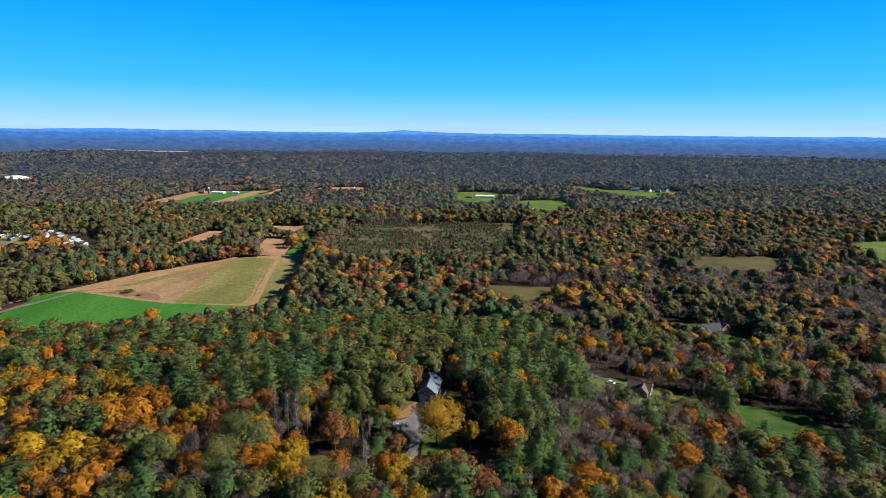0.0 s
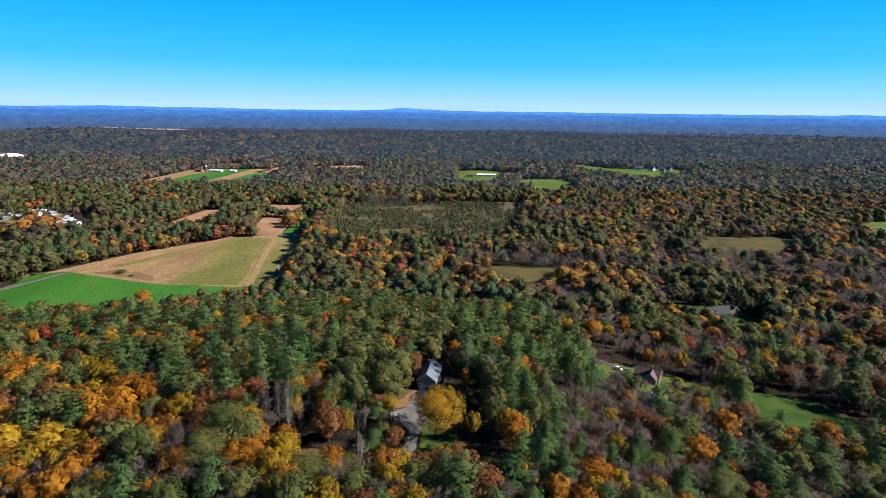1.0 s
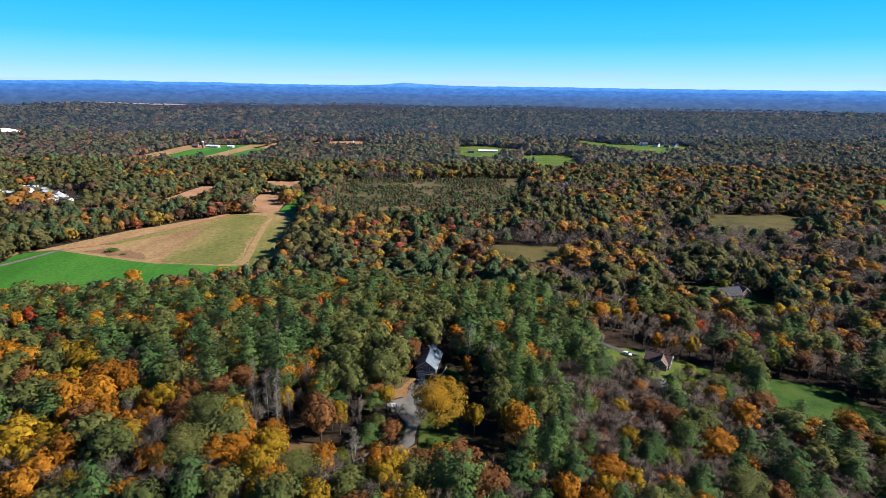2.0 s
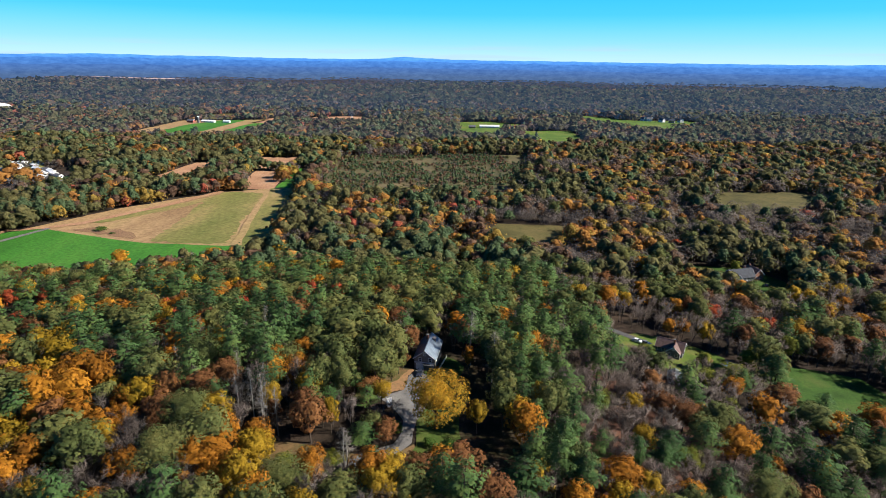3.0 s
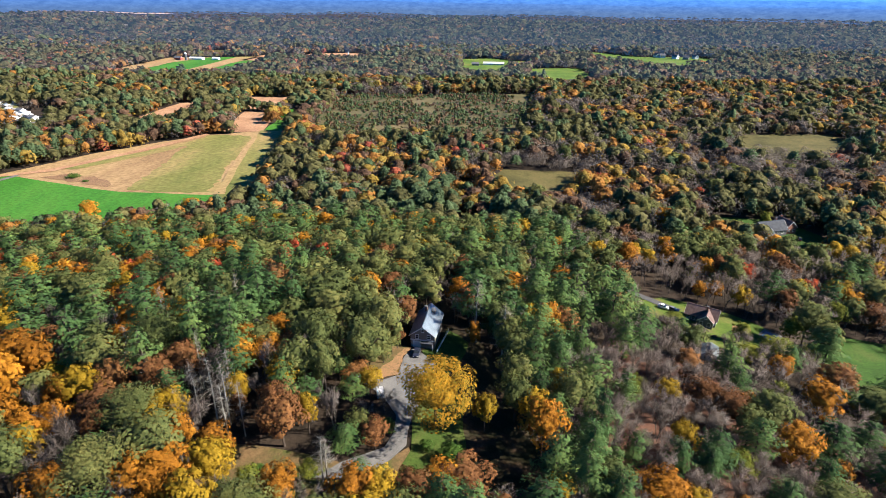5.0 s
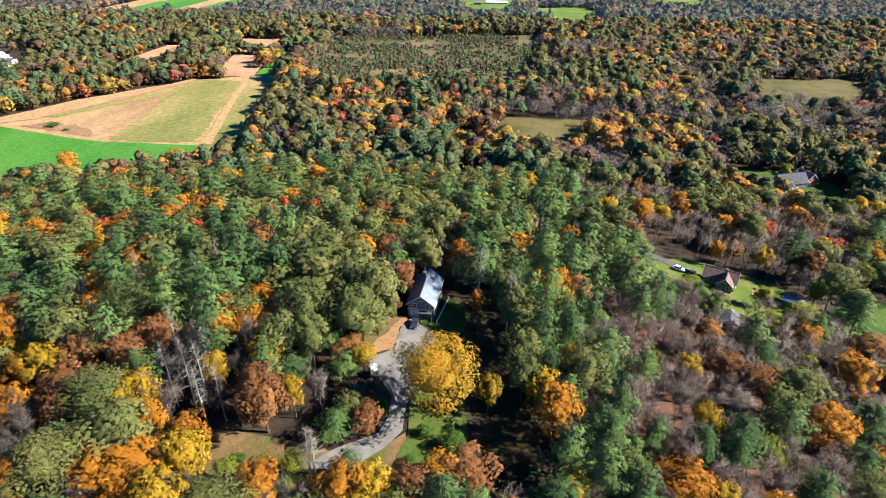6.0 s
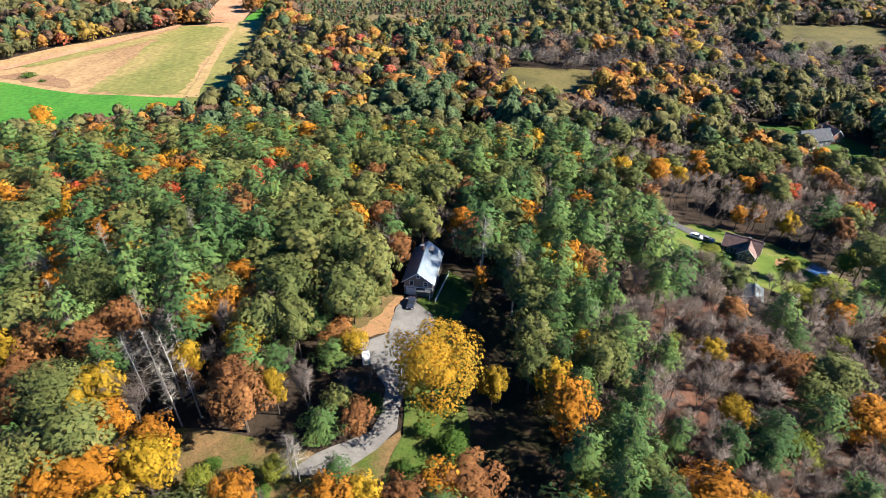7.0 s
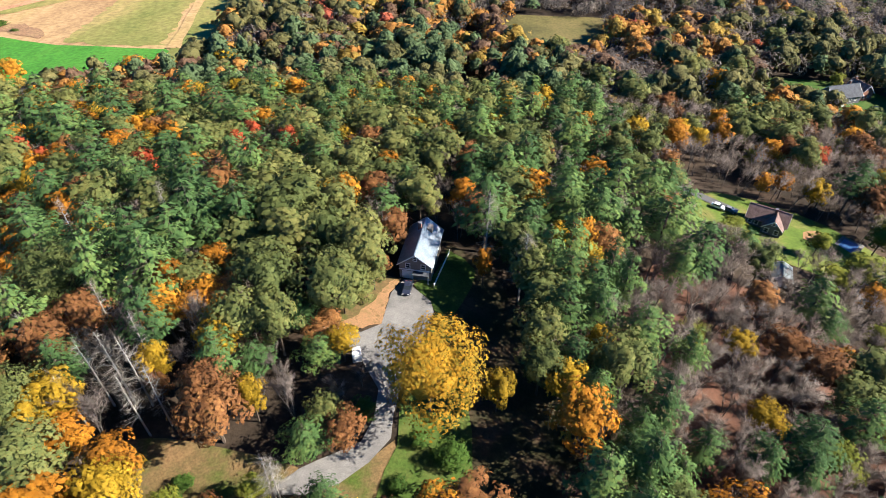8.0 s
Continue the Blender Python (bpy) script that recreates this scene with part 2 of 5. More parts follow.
SOIL = surface("pale_brown_crop_field", [(0.21, 0.112, 0.064), (0.27, 0.150, 0.086), (0.31, 0.19, 0.115)], 0.04, 0.95, second=0.5)
MEADOW = surface("dry_meadow_grass", [(0.044, 0.042, 0.015), (0.076, 0.066, 0.023), (0.105, 0.082, 0.032)], 0.03, 0.95, second=0.7)
HEATH = surface("brown_scrub_ground", [(0.044, 0.046, 0.020), (0.078, 0.068, 0.032), (0.112, 0.086, 0.044)], 0.02, 0.95, second=0.35)
GRAVEL = surface("grey_gravel_drive", [(0.082, 0.079, 0.077), (0.115, 0.110, 0.106), (0.145, 0.138, 0.132)], 0.25, 0.92, second=5.0, bump=0.3)
SAND_BANK = surface("sandy_leaf_strewn_bank", [(0.10, 0.066, 0.028), (0.20, 0.112, 0.058), (0.13, 0.088, 0.038)], 0.5, 0.95, second=4.0)
ASPHALT = surface("asphalt", [(0.050, 0.050, 0.053), (0.075, 0.074, 0.074)], 0.4, 0.9, second=6.0)
BOG = surface("pinkish_bog", [(0.24, 0.16, 0.155), (0.32, 0.23, 0.21)], 0.01, 0.9)



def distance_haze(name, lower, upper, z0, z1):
    """Far hills with miles of air painted on: haze blue emission, graded by height."""
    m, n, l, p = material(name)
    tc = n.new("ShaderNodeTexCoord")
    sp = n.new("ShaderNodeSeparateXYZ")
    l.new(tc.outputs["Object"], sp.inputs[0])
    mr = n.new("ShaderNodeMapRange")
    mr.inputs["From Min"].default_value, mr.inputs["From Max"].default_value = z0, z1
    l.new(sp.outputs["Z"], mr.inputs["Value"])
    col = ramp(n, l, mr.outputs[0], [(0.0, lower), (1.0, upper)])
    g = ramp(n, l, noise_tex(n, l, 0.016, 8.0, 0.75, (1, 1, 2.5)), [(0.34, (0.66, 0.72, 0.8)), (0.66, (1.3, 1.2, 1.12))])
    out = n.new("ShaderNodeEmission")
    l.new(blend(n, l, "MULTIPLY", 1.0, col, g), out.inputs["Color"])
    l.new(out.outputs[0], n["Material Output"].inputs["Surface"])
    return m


# ---- mesh helpers ----
def make_mesh(name, chunks, mat, smooth=False):
    """One mesh of chunks (vertices n x 3, faces m x k, and for leaves the way that each vertex's spray faces)."""
    me = bpy.data.meshes.new(name)
    offset, loops, starts, at = 0, [], [], 0
    facing = np.concatenate([c[2] for c in chunks]) if all(len(c) == 3 for c in chunks) else None
    chunks = [c[:2] for c in chunks]
    for v, f in chunks:
        f = np.asarray(f, dtype=np.int32)
        loops.append((f + offset).ravel())
        starts.append(at + np.arange(len(f), dtype=np.int32) * f.shape[1])
        at += f.size
        offset += len(v)
    verts = np.concatenate([np.asarray(v, dtype=np.float32) for v, f in chunks])
    loops, starts = np.concatenate(loops), np.concatenate(starts)
    me.vertices.add(len(verts))
    me.vertices.foreach_set("co", verts.ravel())
    me.loops.add(len(loops))
    me.loops.foreach_set("vertex_index", loops)
    me.polygons.add(len(starts))
    me.polygons.foreach_set("loop_start", starts)
    me.polygons.foreach_set("use_smooth", np.full(len(starts), smooth or facing is not None))
    if facing is not None:
        own = me.attributes.new("custom_normal", "FLOAT_VECTOR", "POINT")
        own.data.foreach_set("vector", facing.astype(np.float32).ravel())
    me.update(calc_edges=True)
    me.materials.append(mat)
    return me


def part(name, bm, mat, parent, label=""):
    """Links a bmesh as one mesh object under a thing or a part."""
    me = bpy.data.meshes.new(name)
    bm.normal_update()
    bm.to_mesh(me)
    bm.free()
    me.materials.append(mat)
    ob = new(name, me)
    ob.parent = parent
    return tagged(ob, label)


def thing(name, m, label, category, group=""):
    ob = new(name)
    ob.empty_display_size = 0.5
    ob.matrix_world = m
    return tagged(ob, label, category, group)


def box(bm, x0, x1, y0, y1, z0, z1, bevel=0.0):
    r = bmesh.ops.create_cube(bm, size=1.0)
    bmesh.ops.scale(bm, vec=(x1 - x0, y1 - y0, z1 - z0), verts=r["verts"])
    bmesh.ops.translate(bm, vec=((x0 + x1) / 2, (y0 + y1) / 2, (z0 + z1) / 2), verts=r["verts"])
    if bevel:
        edges = list({e for v in r["verts"] for e in v.link_edges})
        bmesh.ops.bevel(bm, geom=edges, offset=bevel, segments=1, affect="EDGES")
    return bm


def boxed(*a, **k):
    return box(bmesh.new(), *a, **k)


def prism(points, y0, y1):
    """A solid whose outline in x and z runs from y0 to y1."""
    bm = bmesh.new()
    a = [bm.verts.new((x, y0, z)) for x, z in points]
    b = [bm.verts.new((x, y1, z)) for x, z in points]
    bm.faces.new(a)
    bm.faces.new(b[::-1])
    for i in range(len(points)):
        j = (i + 1) % len(points)
        bm.faces.new((a[j], a[i], b[i], b[j]))
    bmesh.ops.recalc_face_normals(bm, faces=bm.faces)
    return bm


def tube(p0, p1, r0, r1, sides=5):
    p0, p1 = np.asarray(p0, float), np.asarray(p1, float)
    d = p1 - p0
    d = d / (np.linalg.norm(d) + 1e-9)
    a = np.cross(d, (0.0, 0.0, 1.0) if abs(d[2]) < 0.9 else (1.0, 0.0, 0.0))
    a /= np.linalg.norm(a)
    b = np.cross(d, a)
    ang = np.arange(sides) * 2 * math.pi / sides
    ring = np.cos(ang)[:, None] * a + np.sin(ang)[:, None] * b
    i = np.arange(sides)
    j = (i + 1) % sides
    return np.vstack([p0 + ring * r0, p1 + ring * r1]), np.stack([i, j, j + sides, i + sides], 1)


def cards(p, normal, size, rng, slim=0.62, along=None, soft=0.55):
    """Leaf sprays: small folded four-cornered blades at p; each stands for many leaves that face all about its normal."""
    n = len(p)
    facing = normal / (np.linalg.norm(normal, axis=1, keepdims=True) + 1e-9)
    normal = facing + unit(rng, n) * soft
    normal = normal / (np.linalg.norm(normal, axis=1, keepdims=True) + 1e-9)
    t = rng.normal(size=(n, 3))
    if along is not None:
        t = along + t * 0.3
    t -= normal * (t * normal).sum(1, keepdims=True)
    t /= np.linalg.norm(t, axis=1, keepdims=True) + 1e-9
    b = np.cross(normal, t)
    s = np.asarray(size).reshape(-1, 1) * np.ones((n, 1))
    w = slim * rng.uniform(0.75, 1.25, (n, 1))
    v = np.stack([p + t * s, p + b * s * w + normal * s * 0.18, p - t * s * 0.85, p - b * s * w + normal * s * 0.18], 1)
    return v.reshape(-1, 3), np.arange(4 * n).reshape(-1, 4), np.repeat(facing, 4, axis=0)


def unit(rng, n):
    v = rng.normal(size=(n, 3))
    return v / np.linalg.norm(v, axis=1, keepdims=True)


# ---- the lie of the land ----
def height(x, y):
    x, y = np.asarray(x, float), np.asarray(y, float)
    sy = np.where(y > 190, 150.0, 250.0)
    knoll = 31 * np.exp(-(((x + 40) / 170) ** 2 + ((y - 190) / sy) ** 2))
    far = np.clip((np.hypot(x, y) - 1700) / 900, 0, 1)
    roll = 9 * np.sin(x / 330 + 1.3) * np.sin(y / 460 + 0.7) + 5 * np.sin(x / 170 + y / 240)
    return -28 + knoll + far * far * (3 - 2 * far) * roll


def hz(x, y):
    return float(height(x, y))


def inside(poly, x, y):
    """Which of the points x, y lie in the polygon."""
    x, y = np.asarray(x, float), np.asarray(y, float)
    hit = np.zeros(x.shape, bool)
    n = len(poly)
    for i in range(n):
        (x0, y0), (x1, y1) = poly[i], poly[(i + 1) % n]
        if y0 == y1:
            continue
        cross = ((y0 > y) != (y1 > y)) & (x < (x1 - x0) * (y - y0) / (y1 - y0) + x0)
        hit ^= cross
    return hit


def sheet_axis(fine, reach, step, grow):
    v = list(np.arange(0, fine + step, step))
    while v[-1] < reach:
        step *= grow
        v.append(v[-1] + step)
    return v


ax = sheet_axis(420, 5200, 10, 1.11)
xs = np.array([-v for v in ax[:0:-1]] + ax)
ys = xs + 200
gx, gy = np.meshgrid(xs, ys)
gv = np.stack([gx.ravel(), gy.ravel(), height(gx, gy).ravel()], 1)
w = len(xs)
q = np.arange(len(ys) - 1)[:, None] * w + np.arange(w - 1)[None, :]
q = q.ravel()
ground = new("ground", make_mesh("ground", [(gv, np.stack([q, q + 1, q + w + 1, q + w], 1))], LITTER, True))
tagged(ground, "rolling ground with brown leaf litter, darkened for shade under trees", "ground", kind="structure")


def patch(name, poly, mat, label, category, lift=0.15, cell=12.0, wobble=0.0):
    """A field, lawn or drive: a sheet just above the ground, its edge slightly uneven."""
    rng = np.random.default_rng(len(poly) + int(abs(poly[0][0])))
    edge = []
    for i, (x0, y0) in enumerate(poly):
        x1, y1 = poly[(i + 1) % len(poly)]
        k = max(1, int(math.hypot(x1 - x0, y1 - y0) / cell))
        for j in range(k):
            u = j / k
            edge.append((x0 + (x1 - x0) * u + rng.normal() * wobble, y0 + (y1 - y0) * u + rng.normal() * wobble))
    bm = bmesh.new()
    vs = [bm.verts.new((x, y, 0)) for x, y in edge]
    bm.faces.new(vs)
    x0, x1 = min(p[0] for p in edge), max(p[0] for p in edge)
    y0, y1 = min(p[1] for p in edge), max(p[1] for p in edge)
    for k in range(1, int((x1 - x0) / cell) + 1):
        bmesh.ops.bisect_plane(bm, geom=bm.verts[:] + bm.edges[:] + bm.faces[:], plane_co=(x0 + k * cell, 0, 0), plane_no=(1, 0, 0))
    for k in range(1, int((y1 - y0) / cell) + 1):
        bmesh.ops.bisect_plane(bm, geom=bm.verts[:] + bm.edges[:] + bm.faces[:], plane_co=(0, y0 + k * cell, 0), plane_no=(0, 1, 0))
    bmesh.ops.triangulate(bm, faces=bm.faces[:])
    for v in bm.verts:
        v.co.z = hz(v.co.x, v.co.y) + lift
    bmesh.ops.recalc_face_normals(bm, faces=bm.faces[:])
    if bm.faces and sum(f.normal.z for f in bm.faces) < 0:
        bmesh.ops.reverse_faces(bm, faces=bm.faces[:])
    for f in bm.faces:
        f.smooth = True
    ob = part(name, bm, mat, None)
    return tagged(ob, label, category, kind="structure")


# clearings, as corners on the plan
MAIN_FIELD = [(-345, 420), (-338, 478), (-301, 545), (-262, 590), (-231, 622), (-186, 640), (-163, 640), (-143, 500), (-128, 420), (-126, 392), (-200, 384)]
GREEN_STRIP = [(-342, 425), (-348, 466), (-324, 478), (-272, 458), (-223, 443), (-157, 437), (-143, 424), (-140, 395), (-200, 372), (-260, 352), (-330, 360)]
REGROWTH = [(-222, 446), (-163, 441), (-171, 500), (-188, 618), (-232, 617), (-236, 580), (-228, 520)]
EAST_VERGE = [(-187, 640), (-181, 590), (-167, 498), (-155, 437), (-150, 410), (-126, 400), (-128, 470), (-148, 600), (-158, 640)]
GREEN_LANE = [(-184, 640), (-156, 640), (-160, 700), (-168, 760), (-186, 760)]
HOMES_FRONT = [(-640, 520), (-640, 600), (-425, 592), (-400, 650), (-385, 612), (-430, 520)]
CORN = [(-224, 632), (-236, 742), (-198, 736), (-183, 636)]
BROWN_TWO = [(-345, 640), (-339, 704), (-335, 792), (-296, 802), (-280, 748), (-290, 650)]
BROWN_THREE = [(-196, 745), (-186, 850), (-262, 845), (-240, 760)]
FARM = [(-575, 1040), (-572, 1200), (-575, 1325), (-405, 1380), (-352, 1240), (-370, 1030)]
FARM_LEFT = [(-596, 1050), (-592, 1330), (-505, 1352), (-545, 1240), (-556, 1050)]
FARM_STRIP = [(-470, 1036), (-458, 1360), (-408, 1376), (-426, 1230), (-440, 1034)]
FARM_TOP = [(-600, 1345), (-600, 1500), (-500, 1520), (-490, 1380)]
FARM_PINK = [(-431, 1290), (-412, 1430), (-330, 1410), (-330, 1300)]
SPIRE_FIELD = [(-322, 1300), (-322, 1450), (-214, 1495), (-170, 1420), (-190, 1280)]
BARN_FIELD = [(24, 1080), (30, 1380), (110, 1400), (190, 1335), (192, 1255), (118, 1190), (90, 1070)]
LOWER_PASTURE = [(134, 1060), (165, 1215), (262, 1230), (256, 1000), (180, 970)]
BARN_YARDS = [(186, 1265), (196, 1345), (250, 1350), (246, 1280)]
EAST_FIELD = [(318, 1400), (325, 1640), (430, 1530), (520, 1390), (470, 1160), (400, 1180)]
DRY_MEADOW = [(32, 478), (47, 510), (112, 506), (98, 470), (70, 425), (42, 420)]
SCRUB = [(-140, 640), (-150, 860), (135, 900), (95, 690), (60, 600), (-100, 590)]
RIGHT_MEADOW = [(262, 560), (272, 612), (312, 650), (398, 655), (400, 590), (320, 545)]
RIGHT_LAWN = [(128, 218), (136, 252), (156, 264), (182, 256), (190, 225), (150, 205)]
FAR_LAWN = [(485, 610), (520, 740), (640, 775), (640, 650)]
HOMES = [(-650, 600), (-650, 790), (-540, 795), (-455, 745), (-400, 690), (-385, 640), (-430, 600)]
NEIGHBOUR = [(78, 276), (78, 258), (92, 247), (106, 240), (122, 237), (134, 241), (133, 252), (124, 268), (110, 280), (92, 284)]
THIRD_LAWN = [(160, 378), (158, 408), (178, 410), (210, 404), (222, 380), (208, 345), (190, 330), (176, 346), (182, 366)]
HOUSE_YARD = [(-8, 166), (-23, 166), (-24, 172), (-13, 177), (-13, 190), (-26, 198), (-26, 203), (-13, 215), (-13, 236), (2, 238), (9, 224), (17, 205), (20, 190), (23, 166)]
LEFT_LAWN = [(-56, 168), (-52, 175), (-42, 175), (-30, 173), (-22, 171), (-22, 166), (-34, 165), (-46, 163)]
FRONT_GAP = [(-58, 156), (-58, 168), (24, 168), (24, 154), (-10, 158)]
WEST_CLEARING = [(-232, 292), (-222, 312), (-188, 306), (-182, 284), (-205, 268)]
SHED_YARD = [(84, 226), (82, 240), (98, 244), (100, 232), (92, 224)]
APPROACH = [(74, 256), (74, 298), (94, 292), (100, 262), (90, 252)]
EAST_YARDS = [(455, 1270), (440, 1480), (615, 1480), (610, 1280)]
CLEAR = [FARM_LEFT, LOWER_PASTURE, BARN_YARDS, APPROACH, EAST_YARDS, MAIN_FIELD, GREEN_STRIP, EAST_VERGE, GREEN_LANE, CORN, BROWN_TWO, BROWN_THREE, FARM, FARM_TOP, FARM_PINK, SPIRE_FIELD, BARN_FIELD, EAST_FIELD, DRY_MEADOW, RIGHT_MEADOW,
         RIGHT_LAWN, FAR_LAWN, NEIGHBOUR, THIRD_LAWN, HOUSE_YARD, LEFT_LAWN, SHED_YARD, FRONT_GAP, WEST_CLEARING]

patch("field", MAIN_FIELD, STUBBLE, "tan harvested field with pale stubble rows", "field", 0.15, 20, 1.0)
patch("field", GREEN_STRIP, GREEN_FIELD, "bright green winter crop beside the stubble field", "field", 0.32, 20, 0.8)
patch("field", REGROWTH, GREEN_STUBBLE, "faded green hay regrowth inside the tan field", "field", 0.3, 5, 1.6)
patch("weeds", [(-300, 476), (-288, 486), (-262, 476), (-238, 460), (-240, 453), (-268, 462)], WEEDS, "rusty red weeds at the edge of the stubble", "weeds", 0.36, 6, 1.4)
patch("grass_strip", [(-300, 500), (-262, 552), (-232, 604), (-225, 598), (-250, 543), (-290, 494)], GREEN_STUBBLE, "thin green grass strip beside the farm track", "grass", 0.4, 8, 0.8)
patch("grass_verge", EAST_VERGE, GREEN_STUBBLE, "dull grass verge along the tree line", "grass", 0.6, 20, 0.8)
patch("farm_track", [(-352, 440), (-345, 468), (-324, 477), (-300, 492), (-262, 556), (-231, 620), (-236, 624), (-268, 562), (-306, 498), (-326, 483), (-352, 474), (-358, 440)], SOIL, "tan farm track along the field edge", "track", 0.5, 15, 0.6)
patch("farm_track", [(-346, 396), (-338, 425), (-327, 452), (-318, 478), (-322, 479), (-332, 453), (-343, 426), (-351, 396)], GRAVEL, "grey dirt track across the green crop", "track", 0.55, 10, 0.3)
patch("farm_track", [(-150, 437), (-163, 500), (-178, 590), (-186, 636), (-189, 636), (-183, 588), (-169, 498), (-157, 437)], STUBBLE, "pale worn track beside the verge", "track", 0.7, 15, 0.4)
patch("grass_lane", GREEN_LANE, GREEN_FIELD, "green grass lane along the wood edge", "grass", 0.5, 20, 0.8)
patch("field", CORN, SOIL, "pinkish tan standing corn stubble", "field", 0.4, 20, 0.8)
patch("field", BROWN_TWO, SOIL, "bare tan field behind a hedge of trees", "field", 0.3, 25, 1.0)
patch("field", BROWN_THREE, SOIL, "small tan field at the wood's edge", "field", 0.3, 25, 1.0)
patch("field", FARM, GREEN_FIELD, "bright green farm field", "field", 0.3, 40, 2.0)
patch("field", FARM_LEFT, STUBBLE, "tan stubble beside the green farm field", "field", 0.45, 30, 1.5)
patch("field", FARM_STRIP, STUBBLE, "tan strip across the green farm field", "field", 0.5, 30, 1.5)
patch("field", FARM_TOP, MEADOW, "pale grass field behind the farm", "field", 0.4, 40, 2.0)
patch("field", FARM_PINK, SOIL, "pinkish bare field beside the farm", "field", 0.5, 40, 2.0)
patch("field", SPIRE_FIELD, SOIL, "thin strip of bare field before the woods", "field", 0.5, 40, 2.0)
patch("field", BARN_FIELD, PASTURE, "green pasture round the long white barn", "field", 0.3, 40, 2.0)
patch("field", LOWER_PASTURE, PASTURE, "green pasture below the farm houses", "field", 0.3, 40, 2.0)
patch("field", EAST_FIELD, PASTURE, "long green pasture below white houses", "field", 0.3, 40, 2.0)
patch("lawn", EAST_YARDS, PASTURE, "grass yards round far white houses", "lawn", 0.25, 40, 2.0)
patch("meadow", DRY_MEADOW, MEADOW, "olive brown dry meadow among the woods", "meadow", 0.2, 15, 1.0)
patch("meadow", SCRUB, HEATH, "brown scrubby clearing dotted with young conifers", "meadow", 0.2, 30, 4.0)
patch("meadow", RIGHT_MEADOW, MEADOW, "brown wet meadow edged by trees", "meadow", 0.2, 30, 3.0)
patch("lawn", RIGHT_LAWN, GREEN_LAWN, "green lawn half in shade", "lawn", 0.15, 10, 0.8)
patch("lawn", FAR_LAWN, PASTURE, "bright green far lawn among woods", "lawn", 0.2, 30, 2.0)
patch("lawn", NEIGHBOUR, LAWN, "sunlit lawn round a brown-roofed house", "lawn", 0.15, 8, 0.5)
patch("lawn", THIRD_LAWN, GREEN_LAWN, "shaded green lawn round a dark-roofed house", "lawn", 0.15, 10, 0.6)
patch("lawn", LEFT_LAWN, LEAFY_LAWN, "brown leaf-strewn grass strip in a clearing", "lawn", 0.12, 5, 0.4)
patch("meadow", WEST_CLEARING, MEADOW, "small dull brown clearing in the woods", "meadow", 0.15, 8, 0.8)
patch("ground_cover", [(-60, 152), (-60, 166), (-27, 166), (-20.4, 166), (-15.5, 168.4), (-10.9, 172.3), (-7.5, 177), (-6.5, 166), (24, 166), (26, 150)], LEAFY_LAWN, "leaf-strewn rough grass before the drive", "ground", 0.08, 6, 0.6)
patch("slope", [(38, 140), (42, 215), (60, 240), (86, 226), (110, 200), (112, 140)], RED_LITTER, "russet leaf-covered slope under bare trees", "ground", 0.12, 10, 1.5)
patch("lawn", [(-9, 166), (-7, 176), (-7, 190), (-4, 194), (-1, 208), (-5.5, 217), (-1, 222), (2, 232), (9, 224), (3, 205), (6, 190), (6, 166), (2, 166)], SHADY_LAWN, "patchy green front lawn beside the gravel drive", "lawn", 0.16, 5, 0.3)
patch("yard", [(2, 166), (3, 190), (0, 205), (-1, 222), (2, 236), (12, 226), (20, 205), (24, 190), (26, 160), (2, 160)], SHADED_YARD, "yard strewn with needles and leaves, tree shade painted in dark", "yard", 0.10, 5, 0.4)
DRIVE = [(-27, 166), (-22.3, 170.5), (-19.8, 171.9), (-12.7, 175.7), (-11.1, 180.2), (-11.1, 186.9), (-14.9, 193.2), (-18.2, 197), (-24.3, 199.3), (-25, 201.6), (-15.8, 201), (-11.9, 203.4), (-11, 213.2), (-8.3, 218.6),
         (-5.4, 218.6), (-6.1, 215.8), (-1.8, 211.3), (-1, 207.7), (-4.9, 193.9), (-7.2, 187.1), (-7.7, 181.5), (-7.9, 176.4), (-10.9, 172.1), (-15.5, 168.2), (-20.4, 166)]
patch("driveway", DRIVE, GRAVEL, "pale grey gravel drive with a turning place", "driveway", 0.2, 4, 0.15)
patch("bank", [(-11, 213.2), (-9.0, 218.6), (-11.6, 217.2), (-14.4, 210), (-17.2, 206.2), (-20.5, 203.2), (-15.8, 201.6), (-12.0, 203.6)], SAND_BANK, "orange sandy bank strewn with fallen leaves", "bank", 0.175, 1.2, 0.28)
patch("lawn", [(-27, 196), (-28, 204), (-22, 209), (-14, 220), (-10, 219), (-12, 212), (-16, 203), (-18, 197)], LEAFY_LAWN, "faded grass above the drive strewn with leaves", "lawn", 0.16, 3, 0.4)
patch("road", [(70, 296), (80, 283.5), (86, 276), (92, 270), (97, 272), (90, 278.5), (83, 286), (73, 299)], ASPHALT, "grey asphalt drive to the brown-roofed house", "road", 0.3, 5, 0.1)
patch("bog", [(-2500, 3480), (-2450, 3760), (-1760, 3760), (-1600, 3620), (-1700, 3500)], BOG, "thin pale pink far bog", "bog", 14.0, 200, 15)


